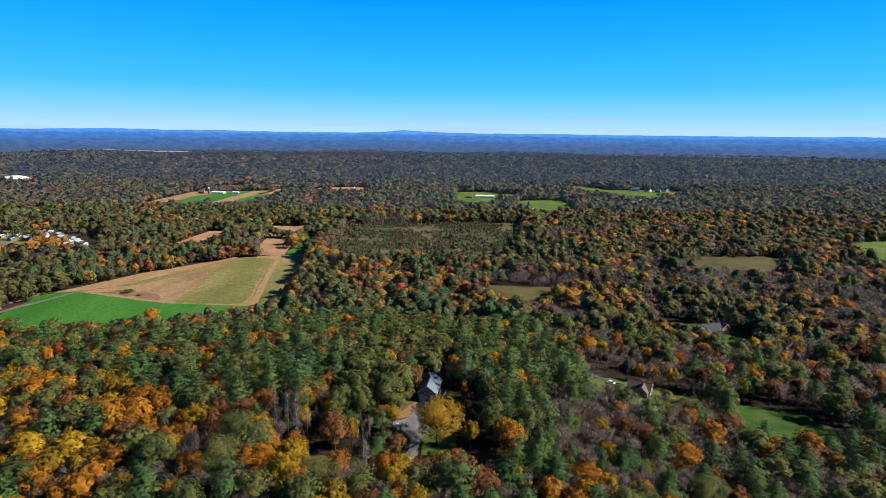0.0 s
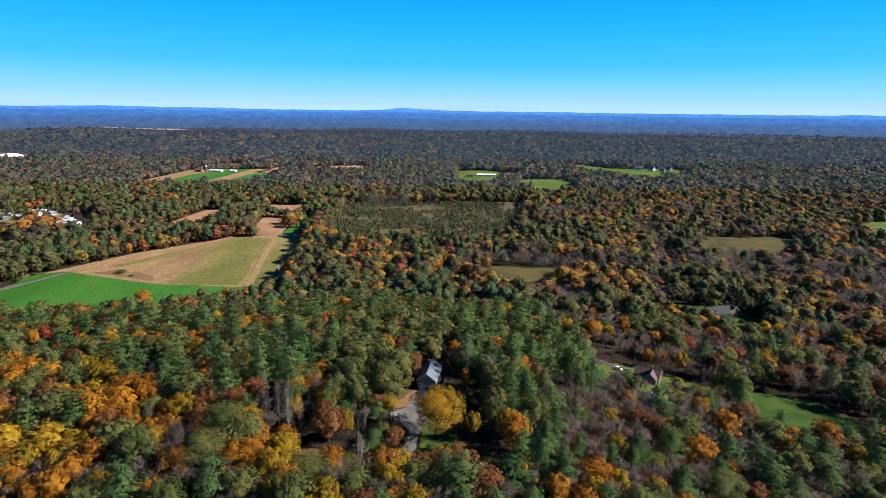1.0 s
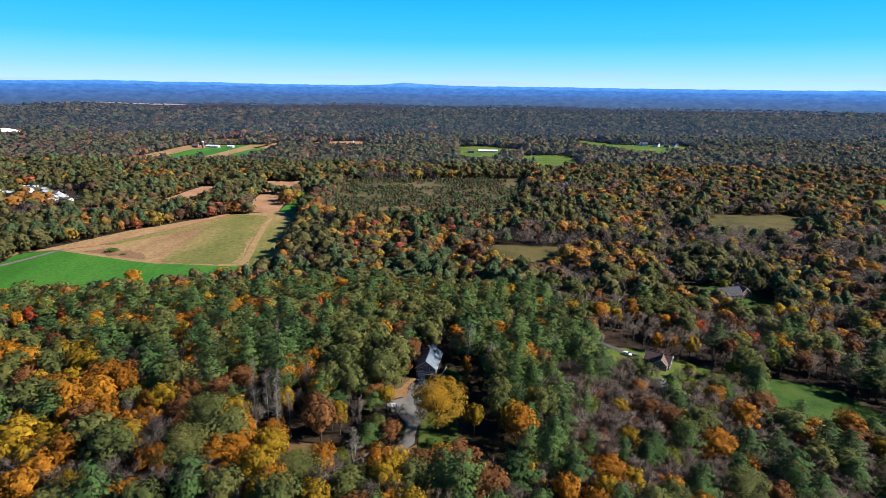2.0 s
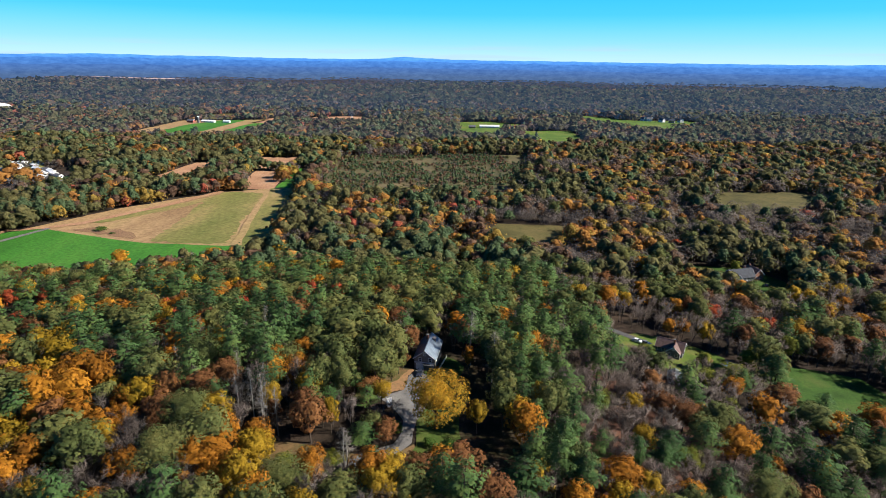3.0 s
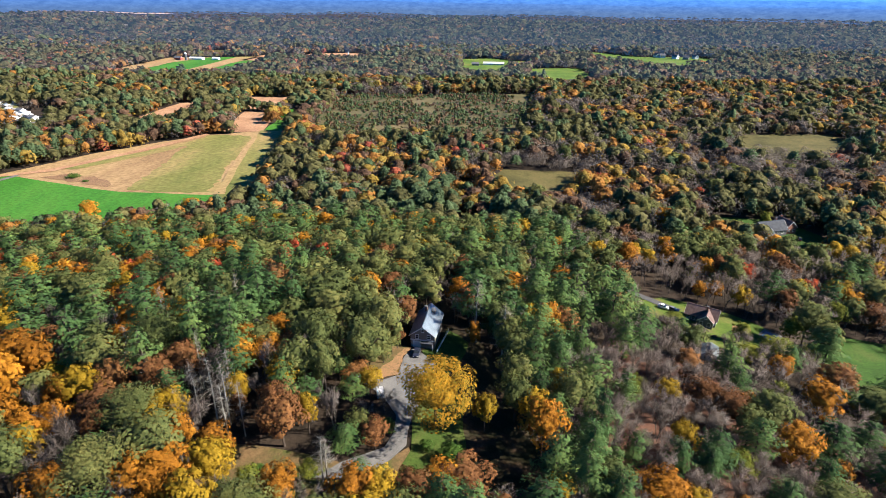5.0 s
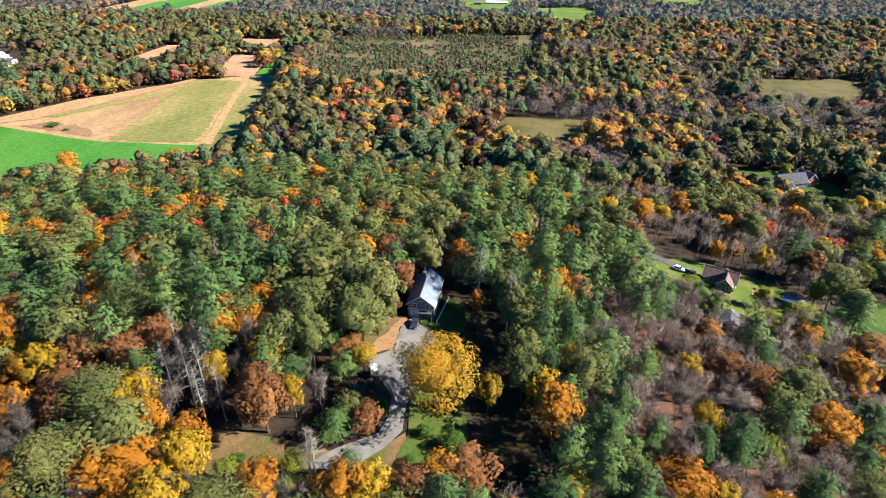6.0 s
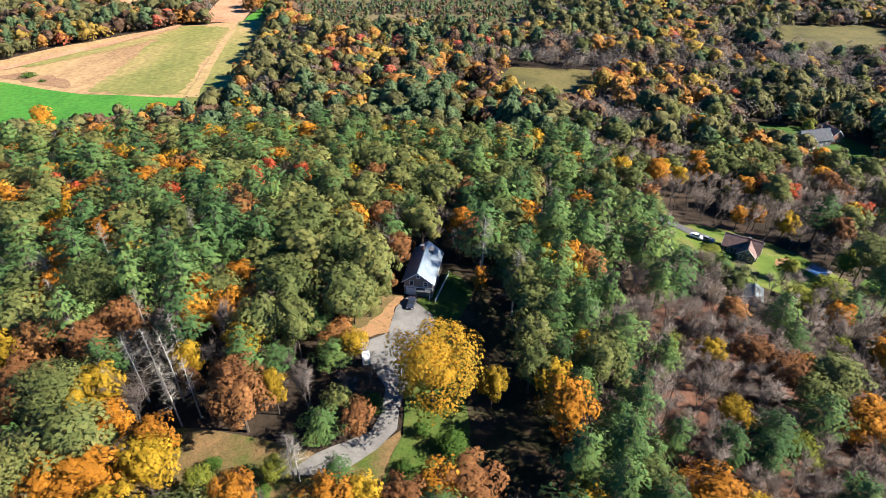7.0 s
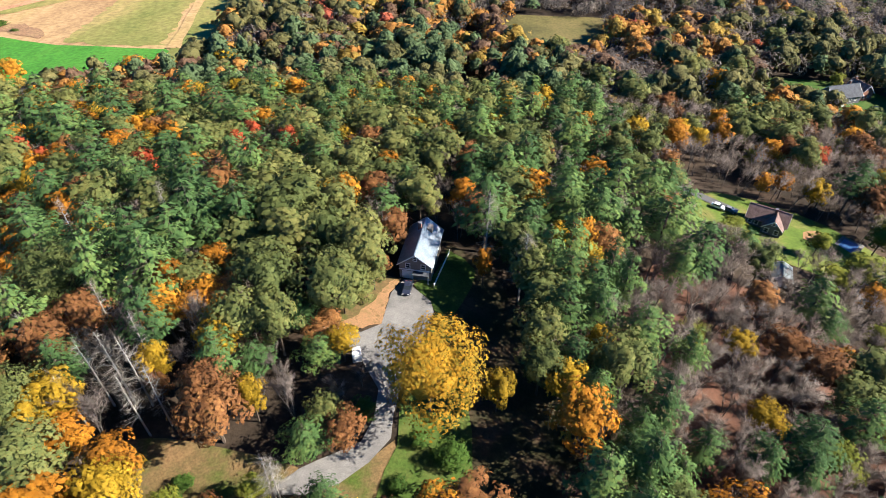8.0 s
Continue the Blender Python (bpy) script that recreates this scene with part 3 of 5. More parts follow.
# ---- far hills ----
def ridge(name, dist, tops, mat, label):
    """A range of far hills as an arc round the view: slopes up, a crest and a back slope."""
    az = np.radians(np.linspace(-62, 62, 400))
    deg = np.degrees(az)
    crest = np.full(len(az), float(tops[0]))
    for a0, wid, up in tops[1]:
        crest += up * np.exp(-((deg - a0) / wid) ** 2)
    crest += tops[2] * (np.sin(deg * 1.9 + dist) + 0.6 * np.sin(deg * 4.7 + 1) + 0.35 * np.sin(deg * 11.3))
    rows = []
    for d, k in ((dist - 260, None), (dist - 120, 0.62), (dist, 1.0), (dist + 60, 0.7)):
        z = np.full(len(az), -60.0) if k is None else -60 + (crest + 60) * k
        rows.append(np.stack([d * np.sin(az), d * np.cos(az), z], 1))
    v = np.concatenate(rows)
    n = len(az)
    i = np.arange(n - 1)
    f = np.concatenate([np.stack([i + r * n, i + 1 + r * n, i + 1 + (r + 1) * n, i + (r + 1) * n], 1) for r in range(3)])
    return tagged(new(name, make_mesh(name, [(v, f)], mat, True)), label, "hills", kind="structure")


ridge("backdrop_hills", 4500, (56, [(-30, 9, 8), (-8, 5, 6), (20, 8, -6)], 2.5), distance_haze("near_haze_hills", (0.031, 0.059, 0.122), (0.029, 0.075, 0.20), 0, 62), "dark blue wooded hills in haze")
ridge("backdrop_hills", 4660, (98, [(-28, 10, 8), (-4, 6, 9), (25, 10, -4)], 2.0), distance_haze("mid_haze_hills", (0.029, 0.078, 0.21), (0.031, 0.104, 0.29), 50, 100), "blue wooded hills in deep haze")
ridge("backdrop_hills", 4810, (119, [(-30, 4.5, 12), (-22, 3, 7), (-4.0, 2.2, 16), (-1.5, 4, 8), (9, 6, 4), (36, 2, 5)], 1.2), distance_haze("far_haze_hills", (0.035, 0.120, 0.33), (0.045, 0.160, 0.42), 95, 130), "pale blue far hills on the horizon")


# ---- trees ----
# standing places of the trees that stand out: x, y, height, crown radius
GOLD_OAK_TREES = [(-1.0, 183.8, 18.5, 8.6)]
YELLOW_TREES = [(11, 183.5, 12, 3.0), (-18, 193, 10, 3.0), (-47, 163, 14, 4.2), (-31, 179, 13, 2.4), (-82, 336, 17, 6.8), (28, 227, 15, 3.2), (31, 195, 14, 2.4), (75, 323, 12, 3.1), (-146, 243, 17, 7.1), (-138, 222, 18, 7.3), (-47, 162, 15, 4.2), (-49, 185, 14, 2.6), (-141, 173, 19, 9.7), (-151, 232, 18, 6.6), (-124, 169, 18, 7.5), (-107, 392, 15, 6.4), (-62, 177, 16, 4.2), (-64, 174, 15, 3.6), (168, 285, 16, 5.9), (235, 311, 16, 7.4), (-34, 308, 16, 5.7)]
ORANGE_TREES = [(1, 161, 12, 4.2), (-101, 276, 17, 4.6), (-112, 264, 17, 4.7), (-54, 205, 16, 3.2), (-46, 210, 16, 3.5), (-146, 378, 16, 5.3), (-58, 333, 18, 6.7), (-24, 240, 17, 3.4), (-206, 380, 15, 5.9), (85, 308, 17, 5.8), (124, 368, 19, 9.8), (10, 218, 12, 2.3), (34, 230, 16, 3.6), (-114, 193, 18, 6.9), (-109, 200, 18, 5.4), (-143, 257, 18, 6.9), (-101, 175, 17, 4.6), (-60, 157, 16, 5.2), (108, 203, 16, 6.0), (89, 183, 15, 5.3), (-76, 155, 16, 4.2), (150, 208, 15, 9.7), (-117, 203, 19, 8.0), (-183, 234, 19, 11.2)]
ORANGE2_TREES = [(-121, 190, 19, 9.2), (-136, 259, 18, 7.8), (-180, 275, 17, 8.3), (84, 198, 12, 2.9), (107, 281, 11, 2.6), (115, 283, 11, 2.8), (48, 162, 14, 5.5), (24, 176, 18, 4.8), (-118, 263, 16, 4.3), (-133, 259, 17, 5.2), (-48, 166, 15, 3.7), (-55, 159, 16, 5.3), (321, 424, 15, 10.7)]
RED_TREES = [(-84, 260, 16, 3.9), (-61, 271, 17, 2.7), (-135, 280, 16, 2.9), (-47, 275, 17, 3.1), (139, 306, 12, 4.0), (161, 293, 12, 3.6), (-60, 282, 17, 2.9), (171, 433, 13, 3.7), (-109, 252, 15, 2.8)]
RUST_TREES = [(-13.2, 217.5, 8, 2.4), (-22, 201.5, 6, 2.2), (-33, 161, 7, 2.6), (-36, 175, 15, 5.1), (-15, 175, 9, 3.2), (-54, 240, 19, 5.4), (30, 217, 12, 4.6), (73, 200, 13, 4.5), (-48, 182, 10, 2.0), (-71, 190, 16, 5.1), (-66, 195, 17, 4.2), (123, 217, 14, 6.2), (-38, 179, 16, 3.9), (5, 161, 13, 5.5), (-118, 323, 16, 5.6), (-11, 230, 13, 4.1)]
OLIVE_TREES = [(21, 205, 17, 4.8), (20, 213, 18, 5.0), (20, 196, 16, 4.6), (17, 221, 18, 5.0), (-44, 283, 20, 9.0), (-23, 290, 20, 9.7), (-34, 234, 21, 7.9), (-17, 214, 20, 6.2), (-21, 203, 20, 6.2), (-33, 202, 20, 5.7), (-30, 194, 18, 4.2), (-24, 257, 19, 6.3), (-32, 218, 20, 6.1), (117, 384, 20, 11.9), (81, 352, 18, 12.2), (71, 371, 17, 10.4), (127, 313, 18, 9.4), (152, 335, 18, 10.2), (121, 323, 17, 8.0), (-37, 194, 18, 4.6), (-24, 218, 20, 5.4), (-14, 269, 18, 6.0), (19, 188, 15, 4.1), (-16.5, 209, 8, 3.2), (-20, 206, 9, 3.0), (-14.5, 214, 9, 3.0), (-24, 209, 9, 3.4), (124, 203, 16, 6.7), (-73, 277, 18, 9.3)]
OLIVE2_TREES = [(59, 415, 18, 10.2), (142, 389, 19, 9.5), (98, 522, 20, 8.0), (-139, 194, 19, 9.4), (-101, 168, 18, 8.2), (-131, 156, 18, 8.8), (-69, 175, 18, 7.7), (-37, 151, 14, 6.8), (-23, 148, 13, 6.0), (190, 248, 16, 10.9), (88, 164, 14, 8.2), (184, 443, 17, 8.8), (70, 272, 15, 6.0), (-2, 263, 17, 4.6)]
LIME_TREES = [(-40, 162, 7, 3.6), (-28, 165, 6, 3.2), (114, 236, 11, 7.6), (109, 249, 9, 4.2), (129, 252, 11, 5.0), (103, 231, 9, 5.9), (88, 258, 5, 4.6), (84, 254, 5, 4.0), (170, 381, 9, 3.3), (194, 391, 11, 4.5), (100, 209, 10, 3.9)]
PINE_TREES = [(33, 168, 21, 4.4), (38, 179, 21, 4.2), (30, 160, 20, 4.4), (36, 157, 19, 4.2), (31, 172, 14, 3.6), (25, 201, 20, 4.8), (27, 209, 21, 5.0), (24, 217, 20, 4.8), (25, 190, 16, 4.4), (30, 223, 21, 5.0), (20, 226, 21, 4.5), (28, 183, 15, 4.0), (32, 208, 20, 4.6), (11, 232, 24, 7.0), (31, 239, 23, 6.2), (48, 252, 23, 6.8), (57, 237, 22, 6.3), (63, 227, 20, 6.3), (40, 211, 20, 4.3), (32, 202, 20, 4.5), (48, 193, 17, 3.7), (34, 176, 15, 3.8), (39, 169, 13, 3.6), (45, 174, 14, 3.4), (55, 173, 14, 3.8), (62, 172, 14, 3.8), (39, 190, 15, 2.7), (-21, 173, 9, 4.1), (-55, 223, 24, 5.0), (-62, 211, 25, 5.1), (-66, 202, 25, 5.2), (-52, 191, 23, 4.4), (-84, 213, 24, 5.7), (-75, 192, 22, 4.5), (-66, 247, 23, 5.3), (-48, 246, 24, 5.2)]
PINE2_TREES = [(192, 226, 19, 5.0), (196, 236, 20, 5.2), (192, 247, 19, 5.0), (187, 259, 19, 5.0), (190, 215, 18, 4.8), (-123, 285, 24, 6.6), (-114, 301, 24, 7.0), (-96, 305, 24, 6.7), (-73, 297, 23, 6.5), (-67, 328, 22, 6.6), (-1, 310, 22, 6.9), (12, 287, 22, 6.6), (32, 315, 23, 8.3), (42, 288, 23, 7.4), (24, 265, 23, 5.9), (39, 236, 22, 5.1), (38, 216, 20, 3.7), (189, 301, 20, 8.9), (179, 297, 20, 8.7), (-71, 214, 25, 6.8), (-56, 203, 24, 5.4), (-38, 185, 18, 3.7), (-22, 191, 9, 3.8), (-45, 224, 23, 4.5), (-9, 247, 17, 3.9), (-31, 319, 19, 5.5), (-74, 167, 12, 3.9), (-17, 164, 9, 2.9)]
BUSH_TREES = [(-44, 160, 4, 2.6), (-36, 158, 5, 3.0), (-30, 162, 3, 2.0), (-40, 167, 3, 1.8), (-25, 159, 4, 2.2), (3, 173, 7, 2.8), (-13, 181, 6, 2.4), (-3, 176, 4, 1.6), (-6, 168, 3, 1.5)]
SNAG_TREES = [(-46, 178, 16, 3.0), (-49, 176, 17, 3.2), (-61, 178, 15, 3.0), (-95, 215, 17, 2.6), (-88, 228, 17, 2.6), (-54, 182, 20, 3.8), (-51, 182, 19, 3.4), (-58, 182, 18, 3.4), (11, 225, 22, 5.2), (18, 214, 20, 4.4), (-64, 229, 20, 2.6), (-73, 189, 17, 3.1), (-25, 165, 13, 3.4), (-24, 165, 11, 3.4), (21, 195, 15, 3.2), (-52, 188, 18, 3.0), (-84, 201, 18, 2.7), (-63, 196, 18, 2.5)]
BARE_TREES = [(88, 241, 9, 4.0), (94, 244, 8, 4.0), (80, 246, 10, 4.2), (78, 238, 11, 4.5), (99, 239, 8, 3.5), (-80, 158, 17, 6.5), (-80, 167, 17, 7.4), (-25, 180, 14, 3.8), (-36, 197, 17, 3.6), (105, 370, 16, 7.8), (107, 310, 15, 10.5), (89, 297, 15, 7.9), (117, 290, 14, 8.6), (127, 280, 14, 8.3), (56, 187, 13, 7.4), (43, 183, 13, 5.1), (71, 189, 12, 6.6), (73, 210, 12, 7.6), (93, 214, 11, 7.9), (-4, 281, 17, 5.4), (3, 265, 16, 5.6), (-44, 195, 18, 3.6), (-12, 243, 16, 4.4)]


def heart(rng, R, z0, z1, sides=9):
    """The dense inside of a crown, a lumpy closed mass."""
    v = [(0, 0, z0)]
    for u, r in ((0.12, 0.55), (0.35, 1.0), (0.62, 0.95), (0.86, 0.6)):
        for k in range(sides):
            a, q = 2 * math.pi * k / sides + rng.uniform(-0.2, 0.2), R * r * rng.uniform(0.72, 1.18)
            v.append((q * math.cos(a), q * math.sin(a), z0 + (z1 - z0) * (u + rng.uniform(-0.05, 0.05))))
    v.append((0, 0, z1))
    f, top = [], 1 + 4 * sides
    for k in range(sides):
        j = (k + 1) % sides
        f += [(0, 1 + j, 1 + k), (top, 1 + 3 * sides + k, 1 + 3 * sides + j)]
        for ring in range(3):
            a, b = 1 + ring * sides, 1 + (ring + 1) * sides
            f += [(a + k, a + j, b + j), (a + k, b + j, b + k)]
    v = np.array(v)
    out = v - np.array([0, 0, z0 + (z1 - z0) * 0.4])
    return v, np.array(f), out / np.linalg.norm(out, axis=1, keepdims=True)


def broadleaf(rng, count, size, lobes=15, spread=1.0, low=0.26):
    """A crown of many leaf sprays on uneven lobes, and a trunk with limbs; 18 m high, 5 m in radius."""
    H, R = 18.0, 5.0
    mid, half = H * (1 + low) / 2, H * (1 - low) / 2
    pts, nor, limbs = [], [], [tube((0, 0, -0.6), (0.1, 0, H * 0.34), 0.34, 0.24), tube((0.1, 0, H * 0.34), (0.3, 0.2, H * 0.72), 0.24, 0.07)]
    ga = math.pi * (3 - math.sqrt(5))
    per = max(3, count // lobes)
    for i in range(lobes):
        u = -0.75 + 1.7 * (i + 0.5) / lobes
        rr = math.sqrt(max(0.04, 1 - min(1, u * u)))
        a = ga * i + rng.uniform(-0.5, 0.5)
        k = rng.uniform(0.42, 1.0)
        c = np.array([R * rr * k * math.cos(a) * spread, R * rr * k * math.sin(a) * spread, mid + half * u * 0.72])
        lr = R * rng.uniform(0.24, 0.50)
        d = unit(rng, per * 2)
        away = c - np.array([0, 0, mid - half * 0.35])
        away /= np.linalg.norm(away)
        d = d[(d @ away) > rng.uniform(-0.55, 0.5, len(d))][:per]
        pts.append(c + d * lr * rng.uniform(0.62, 1.12, (len(d), 1)) * np.array([1, 1, 0.8]))
        nor.append(d * 0.75 + away * 0.4 + np.array([0, 0, 0.22]))
        if i % 2 == 0:
            b = np.array([0.1, 0, H * rng.uniform(0.26, 0.42)])
            limbs.append(tube(b, c, 0.11, 0.03, 4))
    p, n = np.concatenate(pts), np.concatenate(nor)
    return [cards(p, n, size * rng.uniform(0.5, 1.05, (len(p), 1)) ** 1.4 * 1.45, rng, 0.7, None, 0.6), heart(rng, R * 0.66 * spread, mid - half * 0.55, mid + half * 0.72)], limbs


def conifer(rng, count, size, ragged=0.4, low=0.22):
    """A white pine: a straight trunk, whorls of level limbs, each a flat plume of needles with gaps between; 22 m high, 4.6 m in radius."""
    H, R = 22.0, 4.6
    levels = 12
    pts, nor, way, limbs = [], [], [], [tube((0, 0, -0.6), (0, 0, H * 0.55), 0.32, 0.19), tube((0, 0, H * 0.55), (rng.normal() * 0.3, rng.normal() * 0.3, H * 0.98), 0.19, 0.03)]
    spans = []
    for k in range(levels):
        u = k / (levels - 1)
        z = H * (low + (0.95 - low) * u)
        reach = R * (0.30 + 0.80 * (1 - u ** 1.7)) * (0.75 if u < 0.12 else 1.0)
        turn = rng.uniform(0, 2 * math.pi)
        for j in range(5 if u < 0.85 else 4):
            a = turn + 2 * math.pi * j / 5 + rng.uniform(-0.35, 0.35)
            spans.append((z + rng.uniform(-0.55, 0.55), a, reach * rng.uniform(1 - ragged * 1.2, 1 + ragged * 0.8)))
    weight = np.array([max(0.5, ln) ** 1.25 for z, a, ln in spans])
    weight /= weight.sum()
    for (z, a, ln), wt in zip(spans, weight):
        m = max(5, int(count * wt))
        u = rng.uniform(0.12, 1.05, m) ** 0.75
        wide = (0.12 + 0.24 * np.sin(np.clip(u, 0, 1) * math.pi * 0.85)) * ln + 0.18
        side = rng.uniform(-1, 1, m) * wide
        lift = ln * (0.05 + 0.26 * u * u) + rng.normal(0, 0.10 + 0.035 * ln, m) - 0.25 * np.abs(side)
        ca, sa = math.cos(a), math.sin(a)
        pts.append(np.stack([u * ln * ca - side * sa, u * ln * sa + side * ca, z + lift], 1))
        out = 0.25 + 0.5 * u
        nor.append(np.stack([out * ca - 0.4 * side / wide * sa, out * sa + 0.4 * side / wide * ca, np.full(m, 0.72)], 1))
        way.append(np.stack([ca - 0.6 * side / wide * sa, sa + 0.6 * side / wide * ca, np.full(m, 0.35)], 1))
        if ln > 1.4:
            limbs.append(tube((0, 0, z - 0.1), (0.75 * ln * ca, 0.75 * ln * sa, z + ln * 0.14), 0.07, 0.02, 3))
    p, n = np.concatenate(pts), np.concatenate(nor)
    return [cards(p, n, size * rng.uniform(0.6, 1.25, (len(p), 1)), rng, 0.40, np.concatenate(way), 0.35)], limbs


def twiggy(rng, twigs, stems=1, leaf=0, whorled=False):
    """A leafless tree: forking limbs that taper, and a haze of fine twigs; 15 m high, 4.5 m in radius."""
    H = 15.0
    wood, tips = [], []

    def grow(p, d, ln, r, depth):
        q = p + d * ln
        wood.append(tube(p, q, r, r * 0.66, 5 if depth < 2 else 3))
        if depth >= 3:
            tips.append((p, q, d))
            return
        for k in range(3 if depth < 2 else 2):
            e = d + unit(rng, 1)[0] * (0.55 if depth else 0.42) + np.array([0, 0, 0.26])
            grow(q - d * ln * rng.uniform(0, 0.25), e / np.linalg.norm(e), ln * rng.uniform(0.6, 0.82), r * 0.6, depth + 1)
        tips.append((p, q, d))

    if whorled:
        wood.append(tube((0, 0, -0.6), (0.2, 0.1, H * 0.6), 0.28, 0.17, 6))
        wood.append(tube((0.2, 0.1, H * 0.6), (0.4, -0.2, H), 0.17, 0.03, 5))
        for k in range(52):
            z = H * (0.3 + 0.68 * k / 52)
            a = rng.uniform(0, 2 * math.pi)
            ln = 4.2 * (1.12 - z / H) * rng.uniform(0.45, 1.2) + 0.4
            b = np.array([0.25, 0, z])
            q = b + np.array([math.cos(a) * ln, math.sin(a) * ln, ln * rng.uniform(-0.15, 0.3)])
            wood.append(tube(b, q, 0.05, 0.014, 3))
            tips.append((b, q, (q - b) / np.linalg.norm(q - b)))
    else:
        for s in range(stems):
            d = np.array([rng.normal() * 0.12, rng.normal() * 0.12, 1.0])
            grow(np.array([rng.normal() * 0.3 * (stems - 1), 0, -0.5]), d / np.linalg.norm(d), H * 0.36, 0.15 if stems == 1 else 0.10, 0)
    v = []
    for k in range(twigs):
        p, q, d = tips[int(rng.integers(len(tips)))]
        b = p + (q - p) * rng.uniform(0.15, 1.0)
        e = d * 0.7 + unit(rng, 1)[0] * 0.9 + np.array([0, 0, 0.3])
        e = e / np.linalg.norm(e) * rng.uniform(0.8, 2.3)
        s = np.cross(e, unit(rng, 1)[0])
        s = s / (np.linalg.norm(s) + 1e-6) * rng.uniform(0.012, 0.030)
        v.append((b - s, b + s, b + e))
    v = np.array(v).reshape(-1, 3)
    out = v - np.array([0, 0, H * 0.45])
    out = out / (np.linalg.norm(out, axis=1, keepdims=True) + 1e-6) + np.array([0, 0, 0.5])
    return [(v, np.arange(len(v)).reshape(-1, 3), out / (np.linalg.norm(out, axis=1, keepdims=True) + 1e-6))], wood


SHAPES, MESHES = {}, {}
REF = {"pine": (22.0, 4.6), "bare": (15.0, 4.5), "snag": (15.0, 4.5)}


def shape(form, variant, lod):
    key = (form, variant, lod)
    if key not in SHAPES:
        rng = np.random.default_rng(1000 + 37 * variant + 7 * len(form) + 500 * lod)
        if form == "pine":
            SHAPES[key] = conifer(rng, (1300, 640, 110, 1900)[lod], (0.58, 0.82, 1.25, 0.5)[lod], low=(0.30, 0.36, 0.42)[variant % 3])
        elif form == "bare":
            SHAPES[key] = twiggy(rng, (2000, 1100, 110, 2000)[lod], 1 + variant % 3)
        elif form == "snag":
            SHAPES[key] = twiggy(rng, 900, whorled=True)
        else:
            SHAPES[key] = broadleaf(rng, (1700, 720, 100, 6000)[lod], (0.40, 0.60, 1.45, 0.20)[lod], (26, 20, 9, 36)[lod])
    return SHAPES[key]


def form_of(kind):
    return kind if kind in ("pine", "bare", "snag") else "leafy"


NAMES = {
    "pine": ("pine_tree", "tall green white pine with layered plumes of needles", "tree"),
    "olive": ("oak_tree", "broad oak with olive green leaves turning brown", "tree"),
    "orange": ("maple_tree", "maple tree in bright orange autumn leaf", "tree"),
    "yellow": ("maple_tree", "tree in clear yellow autumn leaf", "tree"),
    "red": ("maple_tree", "maple tree with scarlet red autumn leaves", "tree"),
    "rust": ("oak_tree", "oak tree with rusty brown autumn leaves", "tree"),
    "lime": ("young_tree", "light green leafy tree on a lawn", "tree"),
    "gold": ("oak_tree", "large spreading golden yellow oak beside the drive", "tree"),
    "shrub": ("bush", "rounded dark green evergreen bush", "bush"),
    "bare": ("bare_tree", "leafless grey tree with fine bare twigs", "tree"),
    "snag": ("dead_tree", "dead pale grey pine with broken bare limbs", "dead tree"),
}
WOOD = {"bare": surface("grey_brown_bark", [(0.055, 0.046, 0.041), (0.125, 0.110, 0.098)], 0.9, 0.95), "snag": PALE_BARK}
TWIG_PALE = leaves("pale_dead_twigs", (0.16, 0.14, 0.12), (0.25, 0.22, 0.19), (0.36, 0.33, 0.29), 0.05)


def tree_meshes(kind, variant, lod):
    key = (kind, variant, lod)
    if key not in MESHES:
        leaf, wood = shape(form_of(kind), variant, lod)
        lm = TWIG_PALE if kind == "snag" else LEAF[kind]
        MESHES[key] = make_mesh("crown", leaf, lm), make_mesh("trunk", wood, WOOD.get(kind, BARK))
    return MESHES[key]


def plant(kind, x, y, H, R, lod, turn, variant, lean=0.0):
    H0, R0 = REF.get(form_of(kind), (18.0, 5.0))
    name, label, cat = NAMES[kind]
    m = Matrix.LocRotScale((x, y, hz(x, y) - (0.28 * H if kind == "shrub" else 0.0)), Euler((lean, lean * 0.5, turn)), (R / R0 * 1.07, R / R0 * 0.93, H / H0))
    ob = thing(name, m, label, cat, "trees of the wood")
    crown, trunk = tree_meshes(kind, variant, lod)
    for n, me in (("trunk", trunk), ("crown", crown)):
        c = new(n, me)
        c.parent = ob
        if n == "crown" and kind in ("bare", "snag"):
            tagged(c, "haze of fine bare twigs", kind="stuff")
    return ob


